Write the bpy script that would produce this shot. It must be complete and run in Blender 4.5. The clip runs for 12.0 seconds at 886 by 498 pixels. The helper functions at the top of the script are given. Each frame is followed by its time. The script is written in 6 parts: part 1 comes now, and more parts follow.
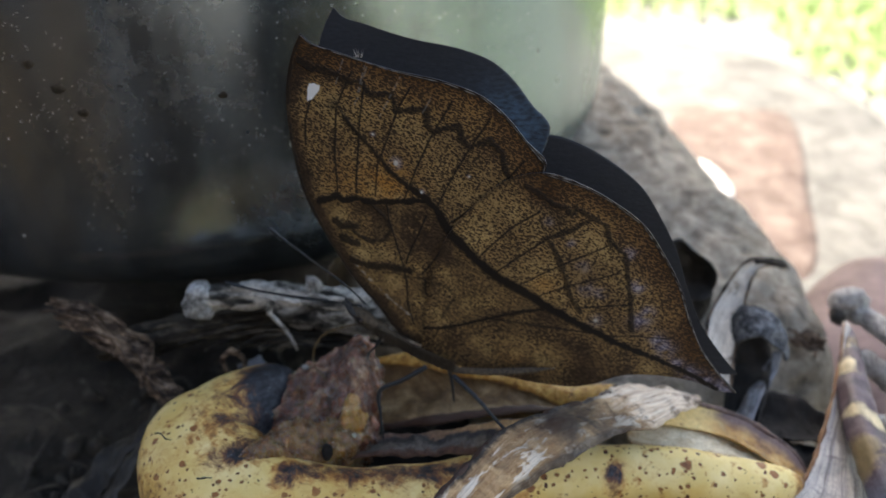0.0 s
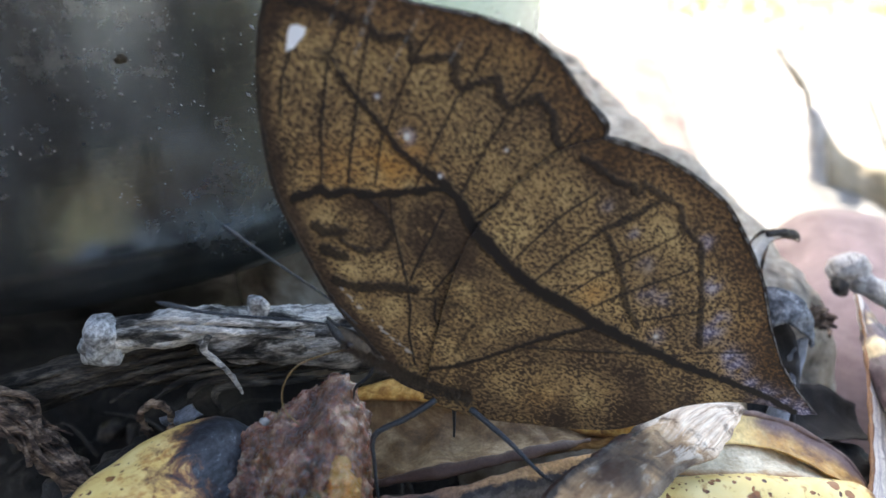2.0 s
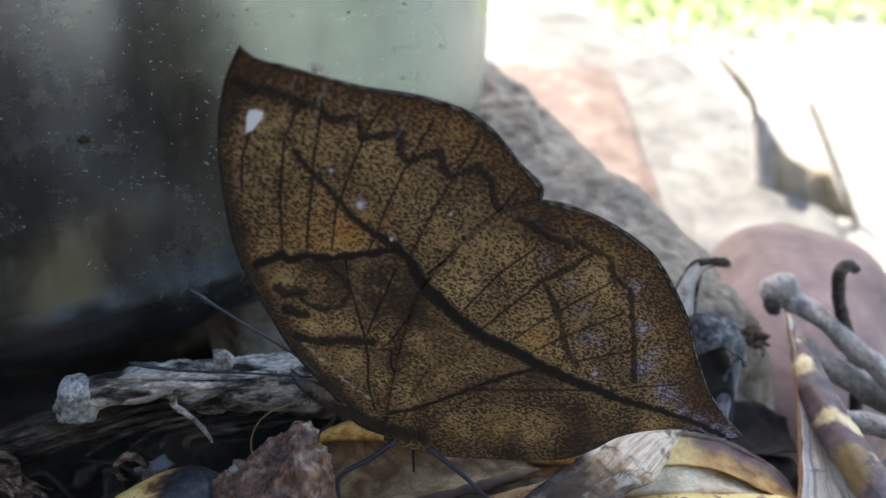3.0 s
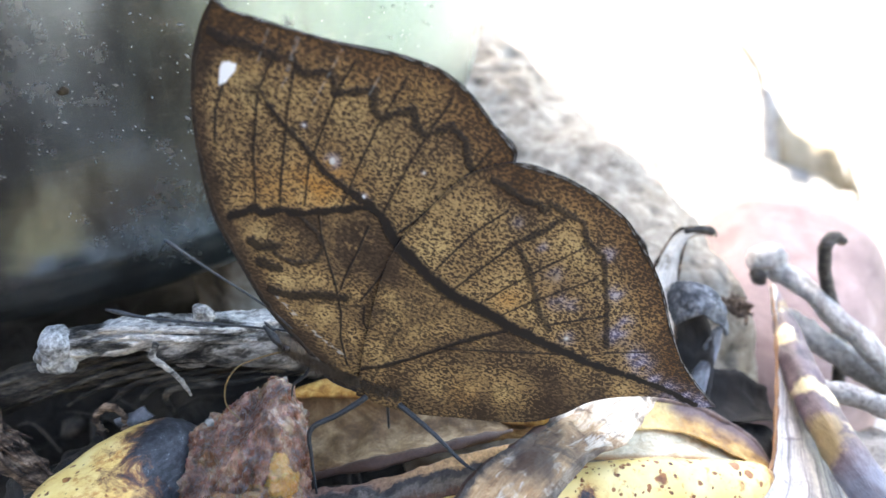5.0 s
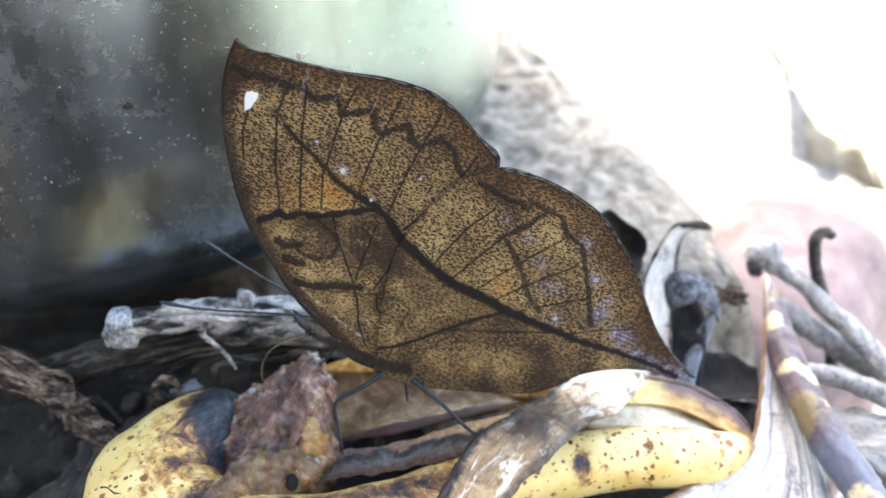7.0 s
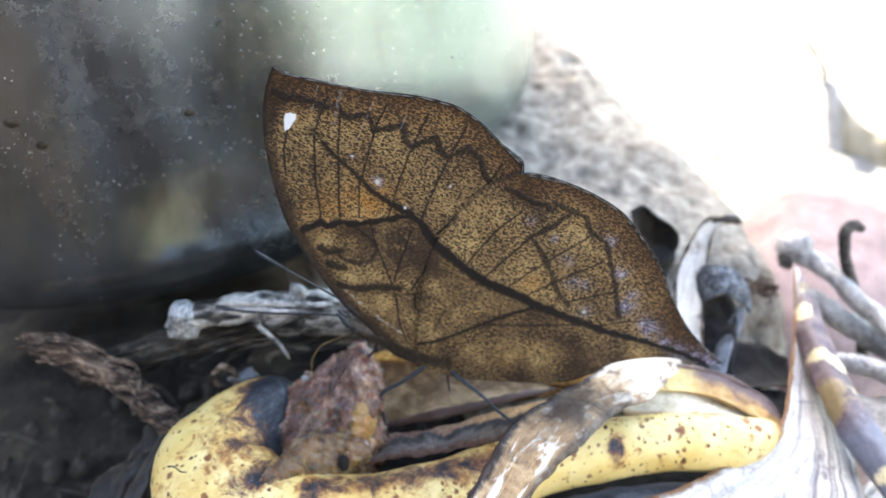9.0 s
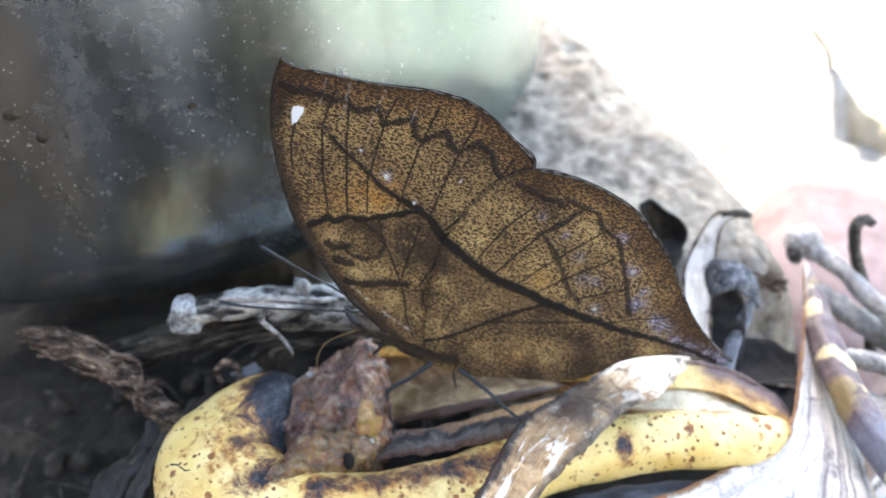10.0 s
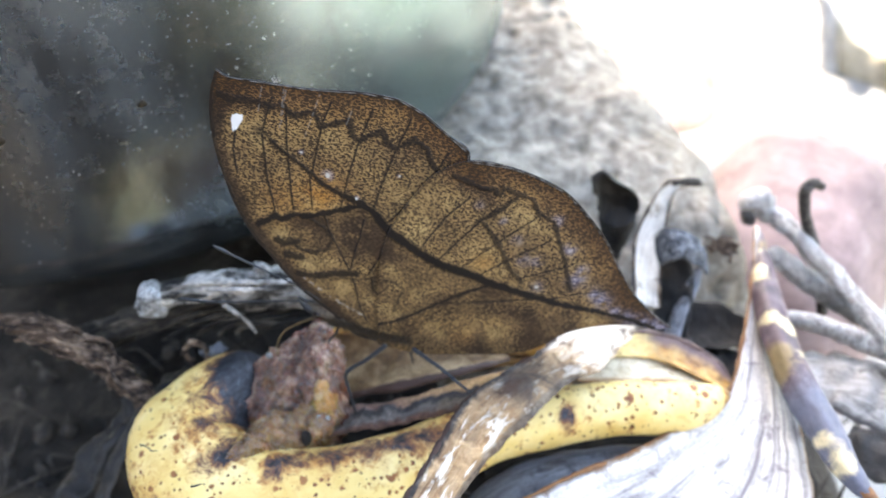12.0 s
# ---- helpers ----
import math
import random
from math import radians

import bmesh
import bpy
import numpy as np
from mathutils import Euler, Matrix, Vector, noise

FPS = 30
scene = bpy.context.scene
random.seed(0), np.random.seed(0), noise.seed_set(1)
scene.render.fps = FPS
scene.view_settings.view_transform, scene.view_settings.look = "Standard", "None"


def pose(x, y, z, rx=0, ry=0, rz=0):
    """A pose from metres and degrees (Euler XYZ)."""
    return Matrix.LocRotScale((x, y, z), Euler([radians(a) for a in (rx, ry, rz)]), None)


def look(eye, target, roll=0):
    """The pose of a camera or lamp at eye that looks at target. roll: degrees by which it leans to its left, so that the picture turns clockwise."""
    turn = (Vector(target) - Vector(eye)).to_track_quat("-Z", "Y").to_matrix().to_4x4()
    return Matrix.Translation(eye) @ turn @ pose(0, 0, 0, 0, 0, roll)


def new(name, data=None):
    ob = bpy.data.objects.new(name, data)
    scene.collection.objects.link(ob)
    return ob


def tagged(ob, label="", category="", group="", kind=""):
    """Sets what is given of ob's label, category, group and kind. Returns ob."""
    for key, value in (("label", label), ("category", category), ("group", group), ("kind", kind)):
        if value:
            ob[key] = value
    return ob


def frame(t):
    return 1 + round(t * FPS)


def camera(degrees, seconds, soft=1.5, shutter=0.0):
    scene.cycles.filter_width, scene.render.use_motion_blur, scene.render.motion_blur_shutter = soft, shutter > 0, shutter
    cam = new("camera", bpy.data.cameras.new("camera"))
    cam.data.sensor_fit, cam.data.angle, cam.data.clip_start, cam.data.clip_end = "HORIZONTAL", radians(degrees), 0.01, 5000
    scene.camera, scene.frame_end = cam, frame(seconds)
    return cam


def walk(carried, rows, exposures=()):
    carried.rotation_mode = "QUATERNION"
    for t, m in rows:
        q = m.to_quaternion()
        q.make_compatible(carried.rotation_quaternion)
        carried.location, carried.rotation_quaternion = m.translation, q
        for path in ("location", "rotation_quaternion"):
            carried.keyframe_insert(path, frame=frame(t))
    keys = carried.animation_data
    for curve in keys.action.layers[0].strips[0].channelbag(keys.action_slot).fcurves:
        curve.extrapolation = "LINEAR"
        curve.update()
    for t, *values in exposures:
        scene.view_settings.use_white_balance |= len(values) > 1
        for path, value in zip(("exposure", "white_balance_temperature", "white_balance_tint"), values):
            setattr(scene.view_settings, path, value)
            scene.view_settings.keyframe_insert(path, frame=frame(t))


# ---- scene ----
cam = camera(54.07, 12.0)
cam.data.dof.use_dof, cam.data.dof.focus_distance, cam.data.dof.aperture_fstop = True, 0.112, 20.0
PATH = [
    (0, (-0.00077, -0.09979, 0.11768), (-0.00973, 0.00411, 0.05832), -1.54),
    (0.5, (-0.00038, -0.09843, 0.11635), (-0.00940, 0.00480, 0.05584), -1.26),
    (1, (-0.00407, -0.08276, 0.10632), (-0.01052, 0.02132, 0.04693), -0.87),
    (1.5, (-0.02045, -0.07201, 0.10736), (-0.01516, 0.02966, 0.04383), 0.03),
    (2, (-0.02237, -0.06835, 0.10773), (-0.00899, 0.03139, 0.04235), 1.32),
    (2.5, (-0.02484, -0.06493, 0.10533), (-0.00634, 0.03285, 0.03827), 1.83),
    (3, (-0.02032, -0.07237, 0.11740), (-0.00272, 0.02709, 0.05261), 0.19),
    (3.5, (-0.01789, -0.07211, 0.11780), (-0.00081, 0.02697, 0.05229), 0.14),
    (5.5, (-0.01646, -0.07604, 0.11661), (-0.00070, 0.02099, 0.04779), 1.44),
    (6, (-0.01671, -0.08120, 0.12257), (-0.00250, 0.01666, 0.05458), 0.86),
    (6.5, (-0.01556, -0.08479, 0.12361), (-0.00329, 0.01309, 0.05528), 0.09),
    (8.5, (-0.01185, -0.09489, 0.13150), (-0.00618, 0.00315, 0.06254), -2.73),
    (9, (-0.01530, -0.09434, 0.12976), (-0.01005, 0.00360, 0.06063), -2.80),
    (9.5, (-0.01499, -0.09332, 0.12788), (-0.00980, 0.00408, 0.05798), -2.76),
    (10, (-0.01625, -0.09150, 0.13001), (-0.01107, 0.00518, 0.05912), -2.60),
    (10.5, (-0.01407, -0.08990, 0.13210), (-0.00959, 0.00577, 0.05980), -2.78),
    (11, (-0.01201, -0.08527, 0.13301), (-0.00923, 0.00554, 0.05462), -3.83),
    (11.5, (-0.00684, -0.08601, 0.13799), (-0.00424, 0.00364, 0.05827), -4.52),
    (12, (-0.00521, -0.09057, 0.14107), (-0.00259, -0.00049, 0.06183), -4.85),
]
EXPOSURES = [(0.0, 2.1, 7500, 10), (1.0, 2.05, 7400, 10), (1.5, 2.75, 7100, 10), (2.0, 2.88, 7000, 10), (2.5, 2.8, 7000, 10), (3.0, 2.2, 7000, 10), (3.5, 3.35, 7000, 10), (5.5, 3.6, 7200, 10), (6.5, 3.6, 7200, 10), (8.5, 3.55, 7200, 10), (12.0, 3.55, 7300, 10)]
walk(cam, [(t, look(eye, target, roll)) for t, eye, target, roll in PATH], EXPOSURES)

# ---- light ----
SUN_TO = Vector((-0.25, 0.70, 0.67)).normalized()
world = bpy.data.worlds.new("sky")
world.use_nodes = True
scene.world = world
sky = world.node_tree.nodes.new("ShaderNodeTexSky")
sky.sky_type, sky.sun_disc = "NISHITA", False
sky.sun_elevation, sky.sun_rotation = math.asin(SUN_TO.z), math.atan2(SUN_TO.x, SUN_TO.y)
sky.air_density, sky.dust_density = 1.0, 2.0
world.node_tree.links.new(sky.outputs[0], world.node_tree.nodes["Background"].inputs[0])
world.node_tree.nodes["Background"].inputs[1].default_value = 0.15
sun = new("sun", bpy.data.lights.new("sun", "SUN"))
sun.data.energy, sun.data.angle, sun.data.color = 3.7, radians(0.6), (1.0, 0.95, 0.87)
sun.matrix_world = look(SUN_TO * 30, (0, 0, 0))


# ---- materials ----
class Graph:
    """A small helper to write node trees in few lines."""

    def __init__(self, name):
        self.mat = bpy.data.materials.new(name)
        self.mat.use_nodes = True
        self.tree = self.mat.node_tree
        self.bsdf = self.tree.nodes["Principled BSDF"]
        self.out = self.tree.nodes["Material Output"]

    def put(self, kind, inputs=(), **settings):
        node = self.tree.nodes.new("ShaderNode" + kind)
        for key, value in settings.items():
            if key == "operation":
                node.operation = value
            elif key == "blend":
                node.blend_type = value
            elif key == "dims":
                node.noise_dimensions = value
            elif key == "feature":
                node.feature = value
            elif key == "attribute":
                node.attribute_name = value
            elif key == "plane":
                node.voronoi_dimensions = value
        for key, value in dict(inputs).items():
            self.feed(node.inputs[key], value)
        return node

    def feed(self, socket, value):
        if isinstance(value, bpy.types.NodeSocket):
            self.tree.links.new(value, socket)
        else:
            socket.default_value = value

    def coords(self, scale=(1, 1, 1), attribute=""):
        source = self.put("Attribute", attribute=attribute).outputs["Vector"] if attribute else self.put("TexCoord").outputs["Object"]
        return self.put("Mapping", {"Vector": source, "Scale": scale}).outputs[0]

    def noise(self, at, scale, detail=4.0, rough=0.6, warp=0.0):
        return self.put("TexNoise", {"Vector": at, "Scale": scale, "Detail": detail, "Roughness": rough, "Distortion": warp}).outputs["Fac"]

    def ramp(self, fac, stops):
        node = self.put("ValToRGB", {"Fac": fac})
        band = node.color_ramp.elements
        while len(band) < len(stops):
            band.new(0.5)
        for element, (at, colour) in zip(band, stops):
            element.position = at
            element.color = (*colour, 1) if isinstance(colour, tuple) else (colour, colour, colour, 1)
        return node.outputs[0]

    def mix(self, fac, a, b, blend="MIX"):
        node = self.put("MixRGB", blend=blend)
        for key, value in (("Fac", fac), ("Color1", a), ("Color2", b)):
            self.feed(node.inputs[key], (*value, 1) if isinstance(value, tuple) and len(value) == 3 else value)
        return node.outputs[0]

    def sums(self, operation, a, b=0.0):
        return self.put("Math", {0: a, 1: b}, operation=operation).outputs[0]

    def bump(self, height, strength, distance):
        return self.put("Bump", {"Height": height, "Strength": strength, "Distance": distance}).outputs[0]

    def finish(self, colour, rough=0.7, normal=None, metal=0.0, specular=0.4):
        self.feed(self.bsdf.inputs["Base Color"], (*colour, 1) if isinstance(colour, tuple) else colour)
        self.feed(self.bsdf.inputs["Roughness"], rough)
        self.feed(self.bsdf.inputs["Metallic"], metal)
        self.feed(self.bsdf.inputs["Specular IOR Level"], specular)
        if normal is not None:
            self.feed(self.bsdf.inputs["Normal"], normal)
        return self.mat


def organic(name, stops, scale, stretch=(1, 1, 1), attribute="", broad=60.0, shade=0.5, rough=0.75, relief=0.6, depth=0.0004, specular=0.3, detail=6.0, fine=0.0):
    """A natural surface: fine grain in the colours of stops, broad blotches over it, and a relief that follows the grain."""
    g = Graph(name)
    at = g.coords(stretch, attribute)
    grain = g.noise(at, scale, detail, 0.65, 0.4)
    blotch = g.noise(g.coords(), broad, 3.0, 0.55)
    colour = g.ramp(grain, stops)
    colour = g.mix(1.0, colour, g.ramp(blotch, [(0.3, 1.0 - shade), (0.7, 1.0)]), "MULTIPLY")
    micro = g.noise(g.coords(stretch if fine else (1, 1, 1), attribute), fine or scale * 4, 5.0, 0.7)
    if fine:
        colour = g.mix(1.0, colour, g.ramp(micro, [(0.34, 0.45), (0.5, 1.0), (0.66, 1.5)]), "MULTIPLY")
    height = g.sums("ADD", grain, g.sums("MULTIPLY", micro, 0.7 if fine else 0.35))
    return g.finish(colour, rough, g.bump(height, relief, depth), specular=specular)


def wing_under_material():
    """Ochre scales with short dark dashes; 'Pattern' holds lines, tone, violet and crowding, 'Spots' white, rust and blue."""
    g = Graph("wing_underside")
    marks = g.put("Attribute", attribute="Pattern")
    split = g.put("SeparateColor", {"Color": marks.outputs["Color"]})
    dark, tone, violet, crowded = split.outputs[0], split.outputs[1], split.outputs[2], marks.outputs["Alpha"]
    spots = g.put("SeparateColor", {"Color": g.put("Attribute", attribute="Spots").outputs["Color"]})
    at = g.put("TexCoord").outputs["Object"]
    stir = g.put("TexNoise", {"Vector": at, "Scale": 1500.0, "Detail": 2.0}).outputs["Color"]
    shaken = g.mix(0.00045, at, stir)
    apart = g.put("SeparateXYZ", {0: shaken})
    sheet_at = g.put("CombineXYZ", {0: apart.outputs[0], 1: apart.outputs[2]}).outputs[0]
    slant = g.put("Mapping", {"Vector": sheet_at, "Rotation": (0, 0, radians(27))}).outputs[0]
    many = g.noise(g.coords((210, 210, 210)), 1.0, 3.0, 0.6)
    speck = 0.0
    for scale, shift, size in (((1250, 2900, 1), 0.0, 0.43), ((1900, 4200, 1), 7.3, 0.44)):
        cells = g.put("TexVoronoi", {"Vector": g.put("Mapping", {"Vector": slant, "Scale": scale, "Location": (shift, shift, 0)}).outputs[0], "Scale": 1.0}, plane="2D")
        pick = g.put("SeparateColor", {"Color": cells.outputs["Color"]}).outputs[0]
        fill = g.sums("ADD", g.sums("MULTIPLY", g.sums("SUBTRACT", many, 0.5), 1.3), g.sums("MULTIPLY", g.sums("SUBTRACT", 0.72, tone), 0.7))
        wide = g.sums("MULTIPLY", g.put("MapRange", {"Value": g.sums("ADD", pick, fill), "From Min": -0.32, "From Max": 0.85}).outputs[0], size)
        speck = g.sums("MAXIMUM", speck, g.put("MapRange", {"Value": g.sums("SUBTRACT", wide, cells.outputs["Distance"]), "From Min": -0.02, "From Max": 0.07}).outputs[0])
    fine = g.noise(g.put("Mapping", {"Vector": slant, "Scale": (1800, 3500, 1)}).outputs[0], 1.0, 2.0, 0.55, 0.3)
    crowd = g.put("MapRange", {"Value": g.sums("ADD", fine, g.sums("MULTIPLY", g.sums("SUBTRACT", many, 0.5), 0.4)), "From Min": 0.465, "From Max": 0.495}).outputs[0]
    speck = g.put("MixRGB", {"Fac": crowded, "Color1": speck, "Color2": crowd}).outputs[0]
    blotch = g.noise(g.coords((330, 330, 330)), 1.0, 4.0, 0.65)
    level = g.sums("ADD", tone, g.sums("MULTIPLY", g.sums("SUBTRACT", blotch, 0.5), 0.55))
    base = g.ramp(level, [(0.0, (0.030, 0.020, 0.013)), (0.3, (0.095, 0.060, 0.033)), (0.6, (0.30, 0.195, 0.086)), (1.0, (0.56, 0.40, 0.18))])
    base = g.mix(spots.outputs[1], base, (0.40, 0.175, 0.030))
    scales = g.noise(g.coords((7000, 1, 9000)), 1.0, 2.0, 0.6)
    base = g.mix(1.0, base, g.ramp(scales, [(0.3, 0.72), (0.5, 1.0), (0.7, 1.25)]), "MULTIPLY")
    base = g.mix(g.sums("MULTIPLY", speck, g.sums("SUBTRACT", 0.93, g.sums("MULTIPLY", spots.outputs[1], 0.2))), base, (0.026, 0.016, 0.011))
    base = g.mix(violet, base, g.mix(speck, (0.36, 0.34, 0.42), (0.10, 0.095, 0.16)))
    base = g.mix(dark, base, (0.012, 0.009, 0.008))
    base = g.mix(spots.outputs[0], base, (0.78, 0.80, 0.82))
    height = g.sums("SUBTRACT", g.sums("MULTIPLY", blotch, 0.6), g.sums("MULTIPLY", scales, 0.4))
    mat = g.finish(base, 0.62, g.bump(height, 0.35, 0.0002), specular=0.25)
    thin = g.put("BsdfTranslucent", {"Color": base})
    both = g.put("MixShader", {0: 0.22, 1: g.bsdf.outputs[0], 2: thin.outputs[0]})
    g.tree.links.new(both.outputs[0], g.out.inputs[0])
    return mat


def wing_upper_material():
    g = Graph("wing_upperside")
    spots = g.put("SeparateColor", {"Color": g.put("Attribute", attribute="Spots").outputs["Color"]})
    grain = g.noise(g.coords((900, 900, 2200)), 1.0, 3.0)
    base = g.mix(grain, (0.008, 0.009, 0.012), (0.022, 0.024, 0.03))
    base = g.mix(g.sums("MULTIPLY", spots.outputs[2], g.ramp(grain, [(0.35, 0.15), (0.65, 1.0)])), base, (0.06, 0.11, 0.17))
    return g.finish(base, 0.6, g.bump(grain, 0.3, 0.0002), specular=0.3)


def steel_material():
    g = Graph("brushed_aluminium")
    at = g.coords((1, 1, 1))
    brushed = g.noise(g.coords((12, 12, 1800)), 1.0, 3.0, 0.6)
    dull = g.noise(g.coords((1, 1, 0.35)), 26.0, 3.0, 0.5, 0.2)
    smut = g.noise(g.coords((1, 1, 0.45)), 80.0, 7.0, 0.62, 0.3)
    haze = g.noise(at, 330.0, 6.0, 0.72, 0.3)
    warm_reflection = g.noise(g.coords((1, 1, 0.30)), 48.0, 2.0, 0.5)
    scratch = g.noise(g.put("Mapping", {"Vector": g.put("TexCoord").outputs["Object"], "Rotation": (0, radians(20), 0), "Scale": (160, 160, 2600)}).outputs[0], 1.0, 3.0, 0.6)
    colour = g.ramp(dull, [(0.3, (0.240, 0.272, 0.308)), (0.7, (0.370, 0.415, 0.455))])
    # Right side tinted cyan-green in colour, imitating what the metal reflects there.
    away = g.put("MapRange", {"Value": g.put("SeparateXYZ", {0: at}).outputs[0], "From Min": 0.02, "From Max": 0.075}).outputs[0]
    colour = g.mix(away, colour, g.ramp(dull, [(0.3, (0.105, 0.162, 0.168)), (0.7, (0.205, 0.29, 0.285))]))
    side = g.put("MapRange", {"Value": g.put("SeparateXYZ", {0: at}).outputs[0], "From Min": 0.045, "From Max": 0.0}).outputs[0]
    # Tan streaks painted left of centre imitate soft warm reflections.
    colour = g.mix(g.sums("MULTIPLY", side, g.ramp(warm_reflection, [(0.50, 0.0), (0.64, 0.8)])), colour, (0.56, 0.455, 0.325))
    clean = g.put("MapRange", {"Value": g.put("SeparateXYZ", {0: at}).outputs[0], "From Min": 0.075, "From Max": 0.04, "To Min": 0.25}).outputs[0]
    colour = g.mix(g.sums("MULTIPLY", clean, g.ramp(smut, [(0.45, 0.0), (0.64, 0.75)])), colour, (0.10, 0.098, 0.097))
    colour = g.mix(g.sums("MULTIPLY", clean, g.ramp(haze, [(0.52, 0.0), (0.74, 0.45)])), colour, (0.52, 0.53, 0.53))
    colour = g.mix(g.ramp(scratch, [(0.64, 0.0), (0.70, 0.25)]), colour, (0.70, 0.72, 0.70))
    rough = g.sums("ADD", g.put("MapRange", {"Value": dull, "From Min": 0.3, "From Max": 0.7, "To Min": 0.13, "To Max": 0.22}).outputs[0], g.sums("MULTIPLY", haze, 0.12))
    height = g.sums("ADD", g.sums("MULTIPLY", brushed, 0.3), g.sums("MULTIPLY", haze, 0.3))
    ring = g.put("Tangent")
    ring.direction_type, ring.axis = "RADIAL", "Z"
    g.feed(g.bsdf.inputs["Anisotropic"], 0.75)
    g.feed(g.bsdf.inputs["Tangent"], ring.outputs[0])
    return g.finish(colour, rough, g.bump(height, 0.10, 0.0004), metal=0.92, specular=0.5)


def banana_material():
    g = Graph("spotted_banana_skin")
    at = g.coords((1, 1, 1))
    warped = g.put("MixRGB", {"Fac": 0.0009, "Color1": at, "Color2": g.put("TexNoise", {"Vector": at, "Scale": 900.0, "Detail": 3.0}).outputs["Color"]}).outputs[0]
    dirt = g.put("SeparateColor", {"Color": g.put("Attribute", attribute="Rot").outputs["Color"]})
    crowd = g.noise(at, 150.0, 3.0, 0.6)
    spot = 0.0
    for scale, least, size in ((520.0, 0.36, 0.46), (1000.0, 0.26, 0.50), (260.0, 0.72, 0.36)):
        cells = g.put("TexVoronoi", {"Vector": warped, "Scale": scale})
        pick = g.put("SeparateColor", {"Color": cells.outputs["Color"]}).outputs[0]
        wide = g.sums("MULTIPLY", g.put("MapRange", {"Value": g.sums("ADD", pick, g.sums("MULTIPLY", g.sums("SUBTRACT", crowd, 0.5), 0.9)), "From Min": least, "From Max": 1.15}).outputs[0], size)
        one = g.put("MapRange", {"Value": g.sums("SUBTRACT", wide, cells.outputs["Distance"]), "From Min": -0.01, "From Max": 0.07}).outputs[0]
        spot = g.sums("MAXIMUM", spot, one)
    pale = g.noise(at, 110.0, 4.0, 0.6)
    skin = g.ramp(pale, [(0.3, (0.62, 0.40, 0.105)), (0.5, (0.70, 0.525, 0.19)), (0.7, (0.77, 0.625, 0.30))])
    ragged = g.sums("ADD", dirt.outputs[0], g.sums("MULTIPLY", g.sums("SUBTRACT", g.noise(at, 330.0, 7.0, 0.74, 0.6), 0.5), 1.5))
    freckle = g.sums("ADD", g.noise(at, 520.0, 5.0, 0.65, 0.4), g.sums("MULTIPLY", dirt.outputs[0], 0.28))
    freckle = g.sums("ADD", freckle, g.sums("MULTIPLY", g.sums("SUBTRACT", crowd, 0.5), 0.35))
    skin = g.mix(g.ramp(freckle, [(0.59, 0.0), (0.69, 0.75)]), skin, (0.40, 0.165, 0.035))
    skin = g.mix(g.ramp(freckle, [(0.70, 0.0), (0.76, 0.85)]), skin, (0.13, 0.05, 0.02))
    brown = g.ramp(g.noise(at, 600.0, 3.0), [(0.36, (0.07, 0.024, 0.012)), (0.6, (0.27, 0.105, 0.03))])
    skin = g.mix(spot, skin, brown)
    stale = g.put("MapRange", {"Value": ragged, "From Min": 0.3, "From Max": 0.5}).outputs[0]
    black = g.put("MapRange", {"Value": ragged, "From Min": 0.5, "From Max": 0.64}).outputs[0]
    halo = g.put("MapRange", {"Value": ragged, "From Min": 0.1, "From Max": 0.34}).outputs[0]
    skin = g.mix(g.sums("MULTIPLY", halo, 0.5), skin, (0.50, 0.24, 0.06))
    skin = g.mix(g.sums("MULTIPLY", stale, 0.9), skin, (0.085, 0.030, 0.020))
    skin = g.mix(black, skin, g.ramp(g.noise(g.coords((1, 1, 2.5)), 800.0, 5.0, 0.7), [(0.40, (0.006, 0.0065, 0.008)), (0.6, (0.032, 0.035, 0.042)), (0.72, (0.20, 0.20, 0.21))]))
    height = g.sums("SUBTRACT", g.noise(at, 420.0, 4.0, 0.6), g.sums("MULTIPLY", spot, 0.5))
    return g.finish(skin, 0.5, g.bump(height, 0.35, 0.0004), specular=0.4)


def peel_material(name, inner, streak, edge, rough=0.7, band=(0.36, 0.46), blot=(0.5, 0.62), fibre=(9, 0.9, 1)):
    """Dried fruit peel: streaks along its length, a darker ragged edge; 'Lay' holds the place across and along it."""
    g = Graph(name)
    lay = g.put("SeparateColor", {"Color": g.put("Attribute", attribute="Lay").outputs["Color"]})
    place = g.put("CombineXYZ", {0: g.sums("MULTIPLY", lay.outputs[0], 1.0), 1: g.sums("MULTIPLY", lay.outputs[1], 0.5), 2: lay.outputs[2]}).outputs[0]
    lines = g.noise(g.put("Mapping", {"Vector": place, "Scale": fibre}).outputs[0], 2.2, 6.0, 0.7, 0.5)
    blots = g.noise(g.coords(), 230.0, 6.0, 0.7, 0.5)
    colour = g.ramp(lines, inner)
    colour = g.mix(g.ramp(blots, [(blot[0], 0.0), (blot[1], 0.85)]), colour, streak)
    away = g.sums("ABSOLUTE", g.sums("SUBTRACT", lay.outputs[0], 0.5))
    rim = g.put("MapRange", {"Value": g.sums("ADD", away, g.sums("MULTIPLY", g.sums("SUBTRACT", blots, 0.5), 0.28 if band[0] < 0.4 else 0.08)), "From Min": band[0], "From Max": band[1]}).outputs[0]
    colour = g.mix(rim, colour, edge)
    micro = g.noise(g.coords(), 1900.0, 6.0, 0.72)
    colour = g.mix(1.0, colour, g.ramp(micro, [(0.34, 0.75), (0.5, 0.98), (0.66, 1.15)]), "MULTIPLY")
    height = g.sums("ADD", lines, g.sums("MULTIPLY", micro, 0.8))
    return g.finish(colour, rough, g.bump(height, 0.5, 0.0004), specular=0.35)


